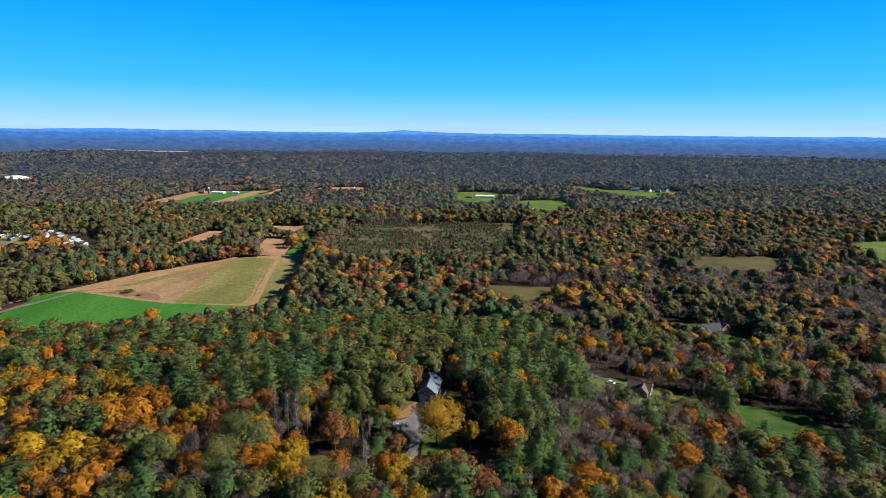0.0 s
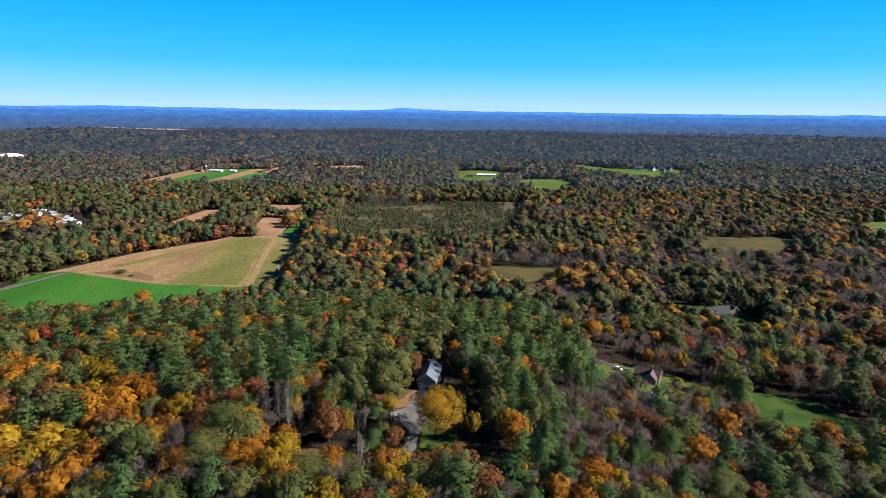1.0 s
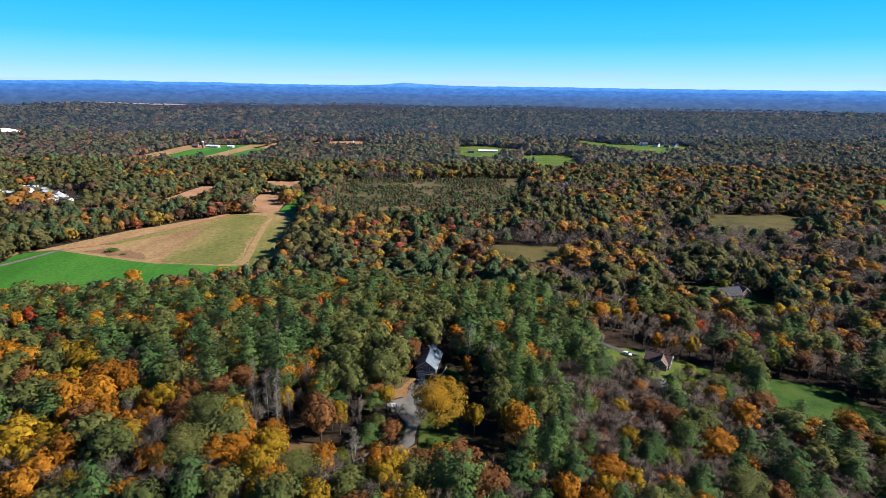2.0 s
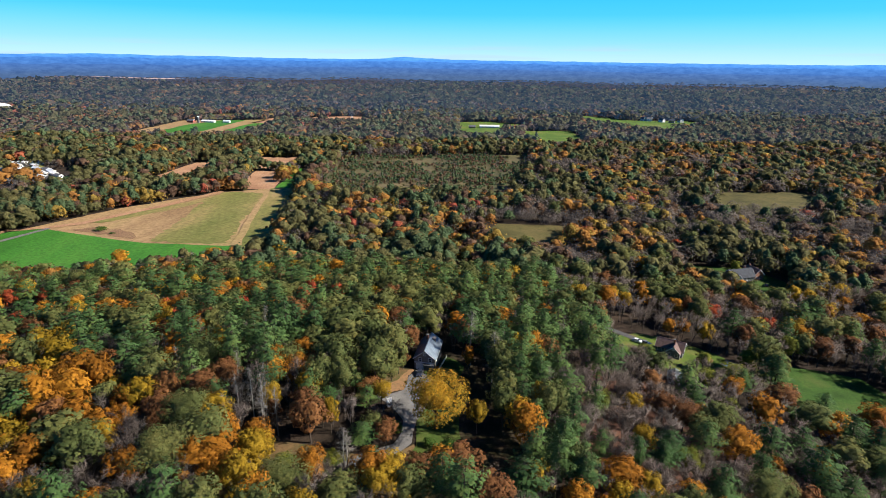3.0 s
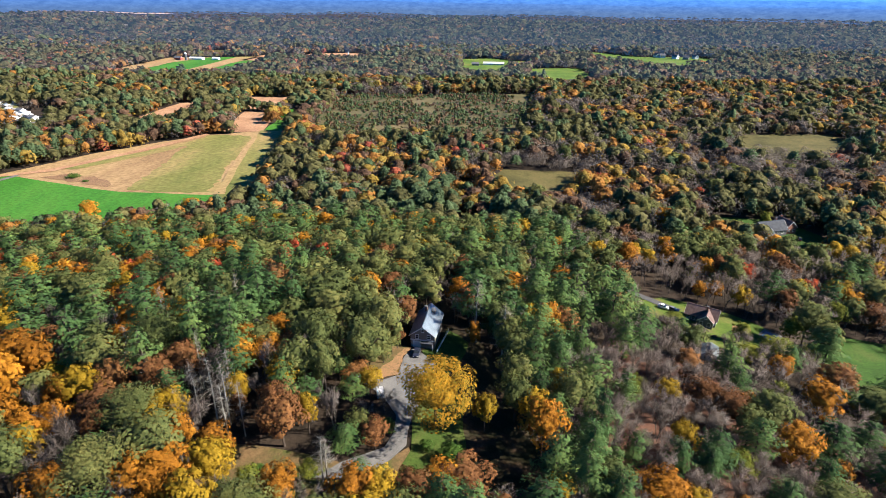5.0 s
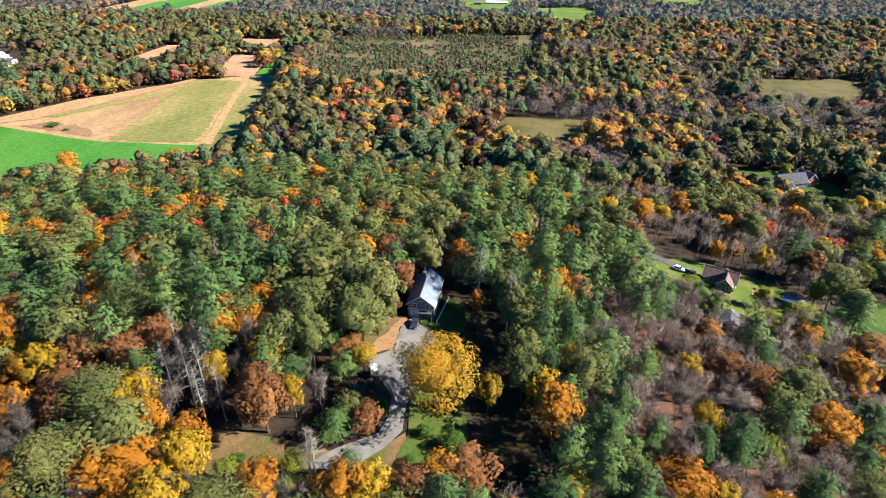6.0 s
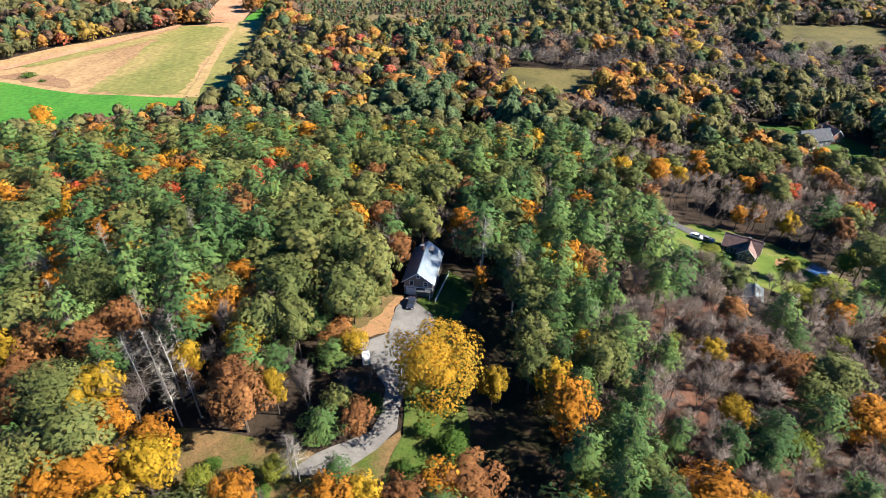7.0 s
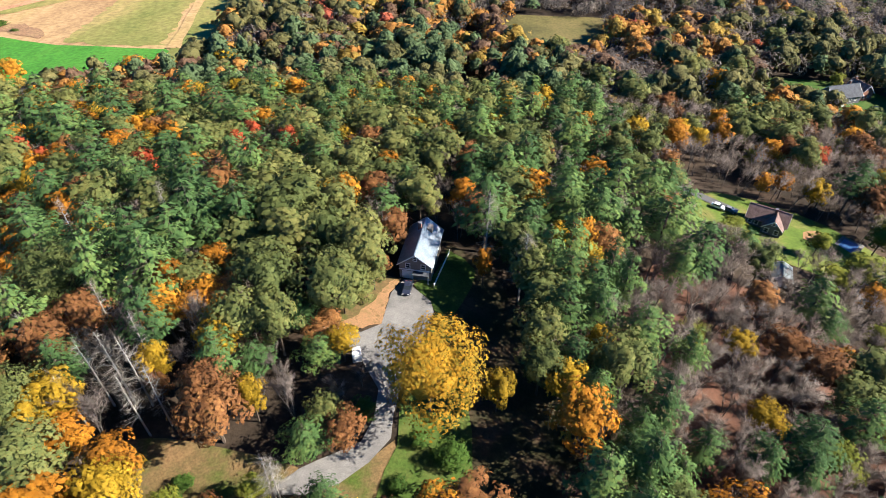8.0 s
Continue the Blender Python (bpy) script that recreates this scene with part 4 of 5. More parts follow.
def mix_at(x, y):
    """Which kinds grow at a place, and how much of each: pine, olive, orange, yellow, red, rust, lime, bare."""
    if y < 340:
        if -36 < x < -12 and 174 < y < 201:
            return (.50, .22, .0, .0, .0, .06, .0, .22)
        if 12 < x < 42 and y < 240:
            return (.34, .26, .06, .08, .0, .11, .0, .15)
        if x > 130 and y < 262:
            return (.24, .20, .03, .01, .0, .10, .02, .40)
        if x > 26 and y < 236 - (x - 60) * 0.12:
            return (.20, .05, .02, .015, .003, .05, .02, .64)
        if x > 66 and y < 262:
            return (.05, .06, .0, .02, .0, .02, .20, .65)
        if x > 66:
            return (.05, .20, .04, .02, .0, .09, .03, .57)
        if x >= -2:
            return (.50, .20, .05, .03, .0, .08, .0, .14)
        if x > -46 and y > 192 and y < 305:
            return (.13, .66, .03, .03, .0, .08, .0, .07)
        if y < 200 + max(0, -x - 100) * 0.6:
            return (.16, .24, .10, .13, .01, .10, .06, .20) if x > -88 else (.07, .19, .28, .19, .0, .13, .03, .11)
        return (.47, .20, .08, .04, .01, .10, .0, .10)
    if x > 130 and y < 620:
        return (.05, .13, .05, .04, .006, .12, .03, .62)
    if y < 430:
        if x > 60:
            return (.05, .18, .05, .04, .0, .10, .02, .58)
        if x < -120:
            return (.12, .25, .16, .08, .01, .15, .03, .20)
        return (.38, .24, .08, .05, .01, .12, .01, .11)
    if x < -255:
        if y < 1000:
            return (.17, .40, .07, .06, .003, .14, .03, .12)
        return (.10, .24, .09, .02, .03, .28, .0, .24)
    if x < -60 and y < 660:
        return (.06, .16, .26, .16, .035, .18, .02, .12)
    if x < 60 and y < 600:
        return (.30, .13, .18, .09, .02, .15, .01, .13)
    if x >= 60 and y < 560:
        return (.05, .15, .07, .05, .006, .12, .03, .56)
    if x >= 60 and y < 1000:
        return (.05, .22, .08, .06, .004, .17, .02, .40)
    if y < 1000:
        return (.12, .24, .09, .07, .004, .20, .02, .28)
    return (.16, .32, .05, .03, .003, .20, .0, .25) if y < 1900 else (.26, .36, .01, .0, .0, .19, .0, .18)


KINDS = ("pine", "olive", "orange", "yellow", "red", "rust", "lime", "bare")
SIZES = {"pine": (15, 22, 4.4, 6.4), "olive": (15, 20, 4.2, 6.8), "orange": (13, 17, 3.2, 5.0), "yellow": (12, 17, 2.8, 4.8), "red": (12, 16, 2.6, 4.0), "rust": (12, 17, 3.4, 5.4), "lime": (8, 13, 3, 4.5), "bare": (11, 16, 3.4, 5.2)}
rng = np.random.default_rng(5)

keyed = []
for kind, rows in (("gold", GOLD_OAK_TREES), ("yellow", YELLOW_TREES), ("orange", ORANGE_TREES), ("orange", ORANGE2_TREES), ("red", RED_TREES), ("rust", RUST_TREES), ("olive", OLIVE_TREES), ("olive", OLIVE2_TREES),
                   ("lime", LIME_TREES), ("shrub", BUSH_TREES), ("pine", PINE_TREES), ("pine", PINE2_TREES), ("snag", SNAG_TREES), ("bare", BARE_TREES), ("shrub", [(-276, 475, 5, 4.0), (-262, 466, 2, 2.2), (-352, 452, 4, 4)])):
    keyed += [(kind, x, y, H, min(R * (0.72 if kind == "lime" else 1.0), 9.4 if kind == "gold" else 6.6 if kind in ("olive", "pine") else 5.6)) for x, y, H, R in rows]

filled = []
kx, ky, kr = [k[1] for k in keyed], [k[2] for k in keyed], [k[4] + (2.5 if k[0] == "snag" else 0) for k in keyed]
count = 20000
ty = np.sqrt(rng.uniform(112.0 ** 2, 346.0 ** 2, count))
tx = rng.uniform(-1, 1, count) * (0.86 * ty + 34)
shut = np.zeros(count, bool)
for c in CLEAR:
    shut |= inside(c, tx, ty)
for x, y in zip(tx[~shut], ty[~shut]):
    mix = np.array(mix_at(x, y))
    kind = KINDS[int(rng.choice(8, p=mix / mix.sum()))]
    h0, h1, r0, r1 = SIZES[kind]
    u = rng.uniform()
    H, R = h0 + (h1 - h0) * u, r0 + (r1 - r0) * (0.6 * u + 0.4 * rng.uniform())
    if -36 < x < -12 and 174 < y < 201:
        H, R = H * 0.55, R * 0.65
    if 12 < x < 44 and 170 < y < 250:
        H *= 0.96
    if 66 < x < 106 and 236 < y < 268:
        H, R = H * 0.55, R * 0.7
    if x > 42 and y < 240:
        H, R = H * 0.84, R * 0.9
    if (np.hypot(np.array(kx) - x, np.array(ky) - y) < (0.47 if kind == "bare" else 0.6) * (np.array(kr) + R)).any():
        continue
    kx.append(x), ky.append(y), kr.append(R)
    filled.append((kind, x, y, H, R))

LIMIT = {"pine": 300, "leafy": 520, "bare": 280, "snag": 60}
planted = {"pine": 0, "leafy": 0, "bare": 0, "snag": 0}
rest = []
for i, (kind, x, y, H, R) in enumerate(keyed + sorted(filled, key=lambda t: math.hypot(t[1] * 0.8, t[2] - 170))):
    form = form_of(kind)
    lod = (3 if R > 6.3 and kind != "bare" else 0) if y < 215 and abs(x) < 95 else 1
    if (y < 345 or kind == "shrub") and planted[form] < LIMIT[form]:
        planted[form] += 1
        plant(kind, x, y, H, R, lod, rng.uniform(0, 6.28), int(rng.integers(5)))
    else:
        rest.append((kind, x, y, H, R))


def joined(kind, trees, lod, name, label):
    """Trees past those that can be counted: all of one colour in one mesh."""
    H0, R0 = REF.get(form_of(kind), (18.0, 5.0))
    leaf, wood = [], []
    for kind_, x, y, H, R in trees:
        a, b = shape(form_of(kind), int(rng.integers(4)), lod)
        t = rng.uniform(0, 6.28)
        c, s = math.cos(t), math.sin(t)
        turn = np.array([[c * R / R0, -s * R / R0, 0], [s * R / R0, c * R / R0, 0], [0, 0, H / H0]])
        base = np.array([x, y, hz(x, y)])
        spin = np.array([[c, -s, 0], [s, c, 0], [0, 0, 1]])
        leaf += [(v @ turn.T + base, f, q @ spin.T) for v, f, q in a]
        wood += [(v @ turn.T + base, f) for v, f in b[:2]]
    ob = new(name, make_mesh(name, leaf, LEAF[kind]))
    tagged(ob, label, "trees", kind="stuff")
    tagged(new(name + "_trunks", make_mesh(name + "_trunks", wood, WOOD.get(kind, BARK))), "trunks of the crowded woodland trees", "trees", kind="stuff")


COLOUR = {"pine": "dark green pines", "olive": "olive green oaks", "orange": "orange maples", "yellow": "yellow leaved trees", "red": "red maples", "rust": "rust brown oaks", "lime": "light green trees", "bare": "bare grey trees"}
for kind in KINDS:
    mine = [t for t in rest if t[0] == kind]
    if mine:
        joined(kind, mine, 1, "woods", "crowded " + COLOUR[kind] + " on the wooded rise")

# woods beyond: ever coarser with distance
far = {k: [] for k in KINDS}


def rows_of(y0, y1, dy0, grow_y, dx0, grow_x, side):
    y = y0
    while y < y1:
        dx = max(dx0, y * grow_x)
        dy = max(dy0, y * grow_y)
        x = np.arange(-side * y - 60, side * y + 60, dx)
        yield x + rng.uniform(-0.42, 0.42, len(x)) * dx, y + rng.uniform(-0.45, 0.45, len(x)) * dy, dx
        y += dy


def blocked(x, y):
    b = np.zeros(len(x), bool)
    for c in CLEAR:
        b |= inside(c, x, y)
    return b


def domes(t, sides, cone, shrink, rng):
    """Uneven crowns far off: a lumpy closed cap for each tree."""
    m = len(t)
    levels = ((0.42, 0.975), (0.80, 0.88), (1.0, 0.72), (0.75, 0.5))
    if cone:
        levels = ((0.42, 0.94), (0.72, 0.83), (0.95, 0.68), (0.72, 0.46))
    if sides < 7:
        levels = levels[0:1] + levels[2:3]
    H, R = t[:, 3:4], t[:, 4:5] * shrink
    a0 = rng.uniform(0, 2 * math.pi, (m, 1))
    rings = [np.stack([t[:, 0], t[:, 1], t[:, 2] + t[:, 3] * rng.uniform(1.0, 1.06, m)], 1)[:, None, :]]
    for r, z in levels:
        ang = a0 + np.arange(sides)[None, :] * 2 * math.pi / sides + rng.uniform(-0.3, 0.3, (m, sides))
        rr = R * r * rng.uniform(0.58, 1.3, (m, sides))
        zz = t[:, 2:3] + H * (z + rng.uniform(-0.035, 0.035, (m, sides)))
        rings.append(np.stack([t[:, 0:1] + rr * np.cos(ang), t[:, 1:2] + rr * np.sin(ang), zz], 2))
    v = np.concatenate(rings, 1)
    nv = v.shape[1]
    base = (np.arange(m) * nv)[:, None]
    i = np.arange(sides)
    j = (i + 1) % sides
    tri = np.stack([np.zeros(sides, int), 1 + i, 1 + j], 1)
    quad = np.concatenate([np.stack([1 + k * sides + i, 1 + (k + 1) * sides + i, 1 + (k + 1) * sides + j, 1 + k * sides + j], 1) for k in range(len(levels) - 1)])
    return v.reshape(-1, 3), (base[:, :, None] + tri[None]).reshape(-1, 3), (base[:, :, None] + quad[None]).reshape(-1, 4)


def dome_mesh(name, t, sides, cone, shrink, mat):
    v, tri, quad = domes(t, sides, cone, shrink, rng)
    return make_mesh(name, [(v, tri), (v[:0].reshape(0, 3), quad - len(v))], mat, True)


def place_far(rows, sides, cards_each, name, leaf_set, label, kind_tag="stuff", begin=None, end=None, crown=(0.62, 1.08)):
    stock = {k: [] for k in KINDS}
    for x, y, dx in rows:
        keep = ~blocked(x, y)
        for px, py in zip(x[keep], y[keep]):
            if bool(inside(SCRUB, px, py)):
                continue
            if (bool(inside(HOMES, px, py)) or bool(inside(HOMES_FRONT, px, py))) and rng.uniform() < 0.84:
                continue
            # neighbouring belts mingle where they meet
            if begin and rng.uniform() > (py - begin[0]) / (begin[1] - begin[0]):
                continue
            if end and rng.uniform() < (py - end[0]) / (end[1] - end[0]):
                continue
            n1 = noise.noise(Vector((px / 140, py / 140, 3.0)))
            n2 = noise.noise(Vector((px / 75, py / 100, 9.0)))
            mix = np.array(mix_at(px, py))
            mix = mix * np.exp(np.array((1.7, 1.1, -1.0, -0.6, -2.0, -1.2, 0.0, -2.6)) * n1 + np.array((1.0, -2.0, 3.0, 2.6, 3.0, 1.6, 0.0, -1.6)) * n2)
            kind = KINDS[int(rng.choice(8, p=mix / mix.sum()))]
            if kind not in leaf_set:
                kind = "rust"
            h0, h1, r0, r1 = SIZES[kind]
            n3 = noise.noise(Vector((px / 32, py / 32, 5.0)))
            if n3 < -0.42 and rng.uniform() < 0.7:
                continue
            H, R = rng.uniform(h0, h1) * (0.86 + 0.35 * n3) * (rng.uniform(0.78, 1.06) if py < 1000 else rng.uniform(0.9, 1.04)), rng.uniform(*crown) * dx * (1 + 0.4 * n3)
            if kind == "pine":
                R *= 0.85
            stock[kind].append((px, py, hz(px, py), H, R))
    fill_far(stock, sides, cards_each, name, leaf_set, label, kind_tag)


def fill_far(stock, sides, cards_each, name, leaf_set, label, kind_tag):
    for kind, rows_ in stock.items():
        if not rows_:
            continue
        t = np.array(rows_)
        m, k = len(t), cards_each
        H, R = t[:, 3:4], t[:, 4:5]
        if k < 5 or kind != "bare":
            ob = new(name, dome_mesh(name, t, sides, kind == "pine" and k > 30, 1.08 if not k else 0.72, leaf_set[kind]))
            tagged(ob, label % COLOUR[kind], "woods", kind=kind_tag)
        if not k:
            continue
        if kind == "bare":
            k = int(k * 1.7)
        u = rng.uniform(0, 1, (m, k))
        a = rng.uniform(0, 2 * math.pi, (m, k))
        if kind == "pine":
            z = 1.0 - 0.58 * u ** 0.8
            r = R * (0.18 + 1.10 * (1 - z) ** 0.55) * rng.uniform(0.7, 1.2, (m, k))
            up = np.full((m, k), 0.85)
        else:
            ph = np.arccos(1 - 1.8 * u ** 1.2)
            lump = 1 + 0.22 * np.sin(3 * a + 9 * t[:, 0:1]) * np.sin(ph)
            z = 0.56 + 0.42 * np.cos(ph) * lump
            r = R * np.sin(ph) * lump * rng.uniform(0.72, 1.12, (m, k))
            up = np.cos(ph)
        px = t[:, 0:1] + r * np.cos(a)
        py = t[:, 1:2] + r * np.sin(a)
        pz = t[:, 2:3] + H * (z + rng.normal(0, 0.03, (m, k)))
        p = np.stack([px, py, pz], 2).reshape(-1, 3)
        size = R * (2.1 / math.sqrt(k)) * rng.uniform(0.6, 1.15, (m, k))
        n = np.stack([np.cos(a) * 0.8, np.sin(a) * 0.8, up + 0.45], 2).reshape(-1, 3) + unit(rng, m * k) * 0.2
        made = [cards(p, n, size.reshape(-1, 1) * (1.35 if kind == "bare" else 1.0), rng, 0.75 if kind != "bare" else 0.16)]
        if kind == "bare" and k > 30:
            # the stems show through the twigs as fine upright lines
            w = 5
            foot = np.repeat(t[:, :3], w, axis=0) + np.concatenate([rng.normal(0, 1.6, (m * w, 2)), np.zeros((m * w, 1))], 1)
            tall = np.repeat(H, w, axis=0) * rng.uniform(0.55, 0.92, (m * w, 1))
            q = foot + np.concatenate([np.zeros((m * w, 2)), tall * 0.5], 1)
            made.append(cards(q, np.tile((0.5, -0.6, 0.4), (m * w, 1)), tall * 0.5, rng, 0.016, np.tile((0.0, 0.0, 5.0), (m * w, 1)), 0.1))
        ob = new(name, make_mesh(name, made, leaf_set[kind]))
        tagged(ob, label % COLOUR[kind], "woods", kind=kind_tag)


near_rows = [(np.arange(-230, 231, 9.0) + rng.uniform(-3.5, 3.5, 52), np.full(52, y0) + rng.uniform(-3.5, 3.5, 52), 8.5) for y0 in np.arange(-190, 110, 9.0)]
place_far(near_rows, 7, 70, "woods", LEAF, "%s of the woods under the way in")
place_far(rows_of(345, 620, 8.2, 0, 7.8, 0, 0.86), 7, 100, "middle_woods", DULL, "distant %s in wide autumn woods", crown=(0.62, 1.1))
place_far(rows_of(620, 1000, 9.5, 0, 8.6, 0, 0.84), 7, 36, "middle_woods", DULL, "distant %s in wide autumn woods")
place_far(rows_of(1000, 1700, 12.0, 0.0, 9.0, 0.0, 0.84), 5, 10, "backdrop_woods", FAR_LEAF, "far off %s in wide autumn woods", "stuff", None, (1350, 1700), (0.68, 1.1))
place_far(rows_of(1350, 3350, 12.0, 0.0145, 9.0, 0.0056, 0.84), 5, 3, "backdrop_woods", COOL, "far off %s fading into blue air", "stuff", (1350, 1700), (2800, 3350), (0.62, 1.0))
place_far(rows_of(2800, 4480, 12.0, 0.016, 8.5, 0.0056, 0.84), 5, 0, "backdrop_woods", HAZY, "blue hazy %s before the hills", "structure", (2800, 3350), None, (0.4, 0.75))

# young conifers and brush on the scrubby clearing
stock = {k: [] for k in KINDS}
bx, by = rng.uniform(-155, 140, 7500), rng.uniform(588, 902, 7500)
for px, py in zip(bx, by):
    if not bool(inside(SCRUB, px, py)):
        continue
    dense = noise.noise(Vector((px / 40, py / 40, 1.0)))
    if dense < rng.uniform(-0.55, 0.5):
        continue
    kind = ("pine", "pine", "pine", "olive", "rust", "bare")[int(rng.integers(6))]
    stock[kind].append((px, py, hz(px, py) - 0.2, rng.uniform(1.2, 5.5), rng.uniform(1.1, 2.6)))
fill_far(stock, 7, 14, "scrub", DULL, "low scrub and young %s on the clearing", "stuff")


# ---- buildings ----
def siding(name, colour, rough=0.7):
    """Painted clapboard: fine level courses and slight weathering."""
    m, n, l, p = material(name)
    tc = n.new("ShaderNodeTexCoord")
    wv = n.new("ShaderNodeTexWave")
    wv.bands_direction = "Z"
    wv.inputs["Scale"].default_value, wv.inputs["Distortion"].default_value = 1.6, 0.2
    l.new(tc.outputs["Object"], wv.inputs["Vector"])
    lines = ramp(n, l, wv.outputs["Fac"], [(0.0, (0.75, 0.75, 0.75)), (0.25, (1, 1, 1))])
    wear = ramp(n, l, noise_tex(n, l, 0.7, 5.0), [(0.3, (0.82, 0.81, 0.79)), (0.7, (1.08, 1.08, 1.08))])
    base = blend(n, l, "MULTIPLY", 1.0, colour, wear)
    l.new(blend(n, l, "MULTIPLY", 1.0, base, lines), p.inputs["Base Color"])
    p.inputs["Roughness"].default_value = rough
    return m


def plain(name, colour, rough=0.6, metal=0.0):
    m, n, l, p = material(name)
    wear = ramp(n, l, noise_tex(n, l, 1.1, 5.0), [(0.3, (0.85, 0.85, 0.85)), (0.7, (1.06, 1.06, 1.06))])
    l.new(blend(n, l, "MULTIPLY", 1.0, colour, wear), p.inputs["Base Color"])
    p.inputs["Roughness"].default_value, p.inputs["Metallic"].default_value = rough, metal
    return m


TAUPE = siding("taupe_clapboard", (0.15, 0.130, 0.115))
WHITE_WALL = siding("white_clapboard", (0.52, 0.52, 0.51))
GREY_WALL = siding("slate_grey_clapboard", (0.075, 0.080, 0.090))
BARN_RED = siding("barn_red_boards", (0.26, 0.055, 0.04))
TRIM = plain("white_trim", (0.55, 0.55, 0.54), 0.5)
PANE = plain("dark_window_glass", (0.02, 0.025, 0.03), 0.08)
BRICK = surface("chimney_brick", [(0.16, 0.07, 0.05), (0.26, 0.13, 0.09)], 3.0, 0.9)
SLATE_ROOF = surface("dark_shingles", [(0.030, 0.033, 0.040), (0.060, 0.065, 0.075)], 0.8, 0.85, second=5.0)
SHINY_ROOF = surface("blue_grey_shingles", [(0.065, 0.088, 0.115), (0.135, 0.168, 0.20)], 0.5, 0.47, second=3.0)
SHINY_ROOF.node_tree.nodes["Principled BSDF"].inputs["Specular IOR Level"].default_value = 0.6
SHINY_ROOF.node_tree.nodes["Principled BSDF"].inputs["IOR"].default_value = 1.5
BROWN_ROOF = surface("brown_shingles", [(0.085, 0.056, 0.050), (0.150, 0.100, 0.090)], 0.8, 0.8, second=5.0)
METAL_ROOF = plain("pale_metal_roof", (0.070, 0.092, 0.102), 0.8, 0.0)
WHITE_ROOF = plain("white_metal_roof", (0.58, 0.59, 0.60), 0.6)
GREY_ROOF = surface("grey_shingles", [(0.08, 0.08, 0.086), (0.13, 0.13, 0.137)], 0.8, 0.85, second=5.0)
RUBBER = plain("black_rubber", (0.02, 0.02, 0.02), 0.8)
RIM = plain("alloy_rim", (0.5, 0.5, 0.52), 0.3, 0.8)


def window(parent, x, y, z, w, h, facing):
    """A sash window with a white frame, a sill and dark glass on a wall that faces front, back, left or right."""
    hold = new("window")
    hold.parent = parent
    turn = {"front": 0, "right": 90, "back": 180, "left": -90}[facing]
    hold.matrix_local = pose(x, y, z, 0, 0, turn)
    bm = boxed(-w / 2 - 0.12, -w / 2, -0.06, 0.05, -h / 2 - 0.1, h / 2 + 0.1)
    box(bm, w / 2, w / 2 + 0.12, -0.06, 0.05, -h / 2 - 0.1, h / 2 + 0.1)
    box(bm, -w / 2, w / 2, -0.06, 0.05, h / 2, h / 2 + 0.12)
    box(bm, -w / 2, w / 2, -0.05, 0.05, -0.03, 0.03)
    part("window_frame", bm, TRIM, hold)
    part("window_sill", boxed(-w / 2 - 0.16, w / 2 + 0.16, -0.14, 0.05, -h / 2 - 0.12, -h / 2), TRIM, hold)
    part("pane", boxed(-w / 2, w / 2, -0.02, 0.04, -h / 2, h / 2), PANE, hold)


def gable_house(name, m, w, d, eave, ridge_z, wall, roof, label, over=0.45, chimney=None, windows=(), door=None, garage=None, base=2.0, category="house", group=""):
    """A gabled building: the front gable faces -y at y = 0, the ridge runs back to y = d."""
    ob = thing(name, m, label, category, group)
    hw = w / 2
    part("wall", prism([(-hw, -base), (hw, -base), (hw, eave), (0, ridge_z - 0.12), (-hw, eave)], 0, d), wall, ob)
    s = (ridge_z - eave) / hw
    for sgn in (-1, 1):
        e = sgn * (hw + over)
        ez = eave - s * over
        part("roof", prism([(0, ridge_z), (0, ridge_z + 0.16), (e, ez + 0.16), (e, ez)], -over, d + over), roof, ob)
        for y in (-over - 0.05, d + over):
            part("bargeboard", prism([(0, ridge_z - 0.16), (0, ridge_z + 0.18), (e, ez + 0.18), (e, ez - 0.10)], y, y + 0.05), TRIM, ob, "white gable trim")
    part("ridge_cap", boxed(-0.14, 0.14, -over, d + over, ridge_z + 0.10, ridge_z + 0.20), roof, ob)
    if chimney:
        cx, cy = chimney
        c = part("chimney", boxed(cx - 0.4, cx + 0.4, cy - 0.35, cy + 0.35, eave - 0.5, ridge_z + 1.1, 0.02), BRICK, ob, "red brick chimney")
        part("chimney_cap", boxed(cx - 0.48, cx + 0.48, cy - 0.43, cy + 0.43, ridge_z + 1.1, ridge_z + 1.22), GREY_ROOF, c)
    for x, y, z, ww, hh, f in windows:
        window(ob, x, y, z, ww, hh, f)
    if door:
        x, z = door
        part("door", boxed(x - 0.48, x + 0.48, -0.07, 0.05, z, z + 2.05), TRIM, ob)
    if garage:
        x0, x1, z0, z1 = garage
        g = part("garage_door", boxed(x0, x1, -0.06, 0.05, z0, z1), TRIM, ob, "white garage door")
        for k in range(1, 4):
            zz = z0 + (z1 - z0) * k / 4
            part("panel_rail", boxed(x0 + 0.05, x1 - 0.05, -0.10, -0.06, zz - 0.05, zz + 0.05), TRIM, g)
    return ob


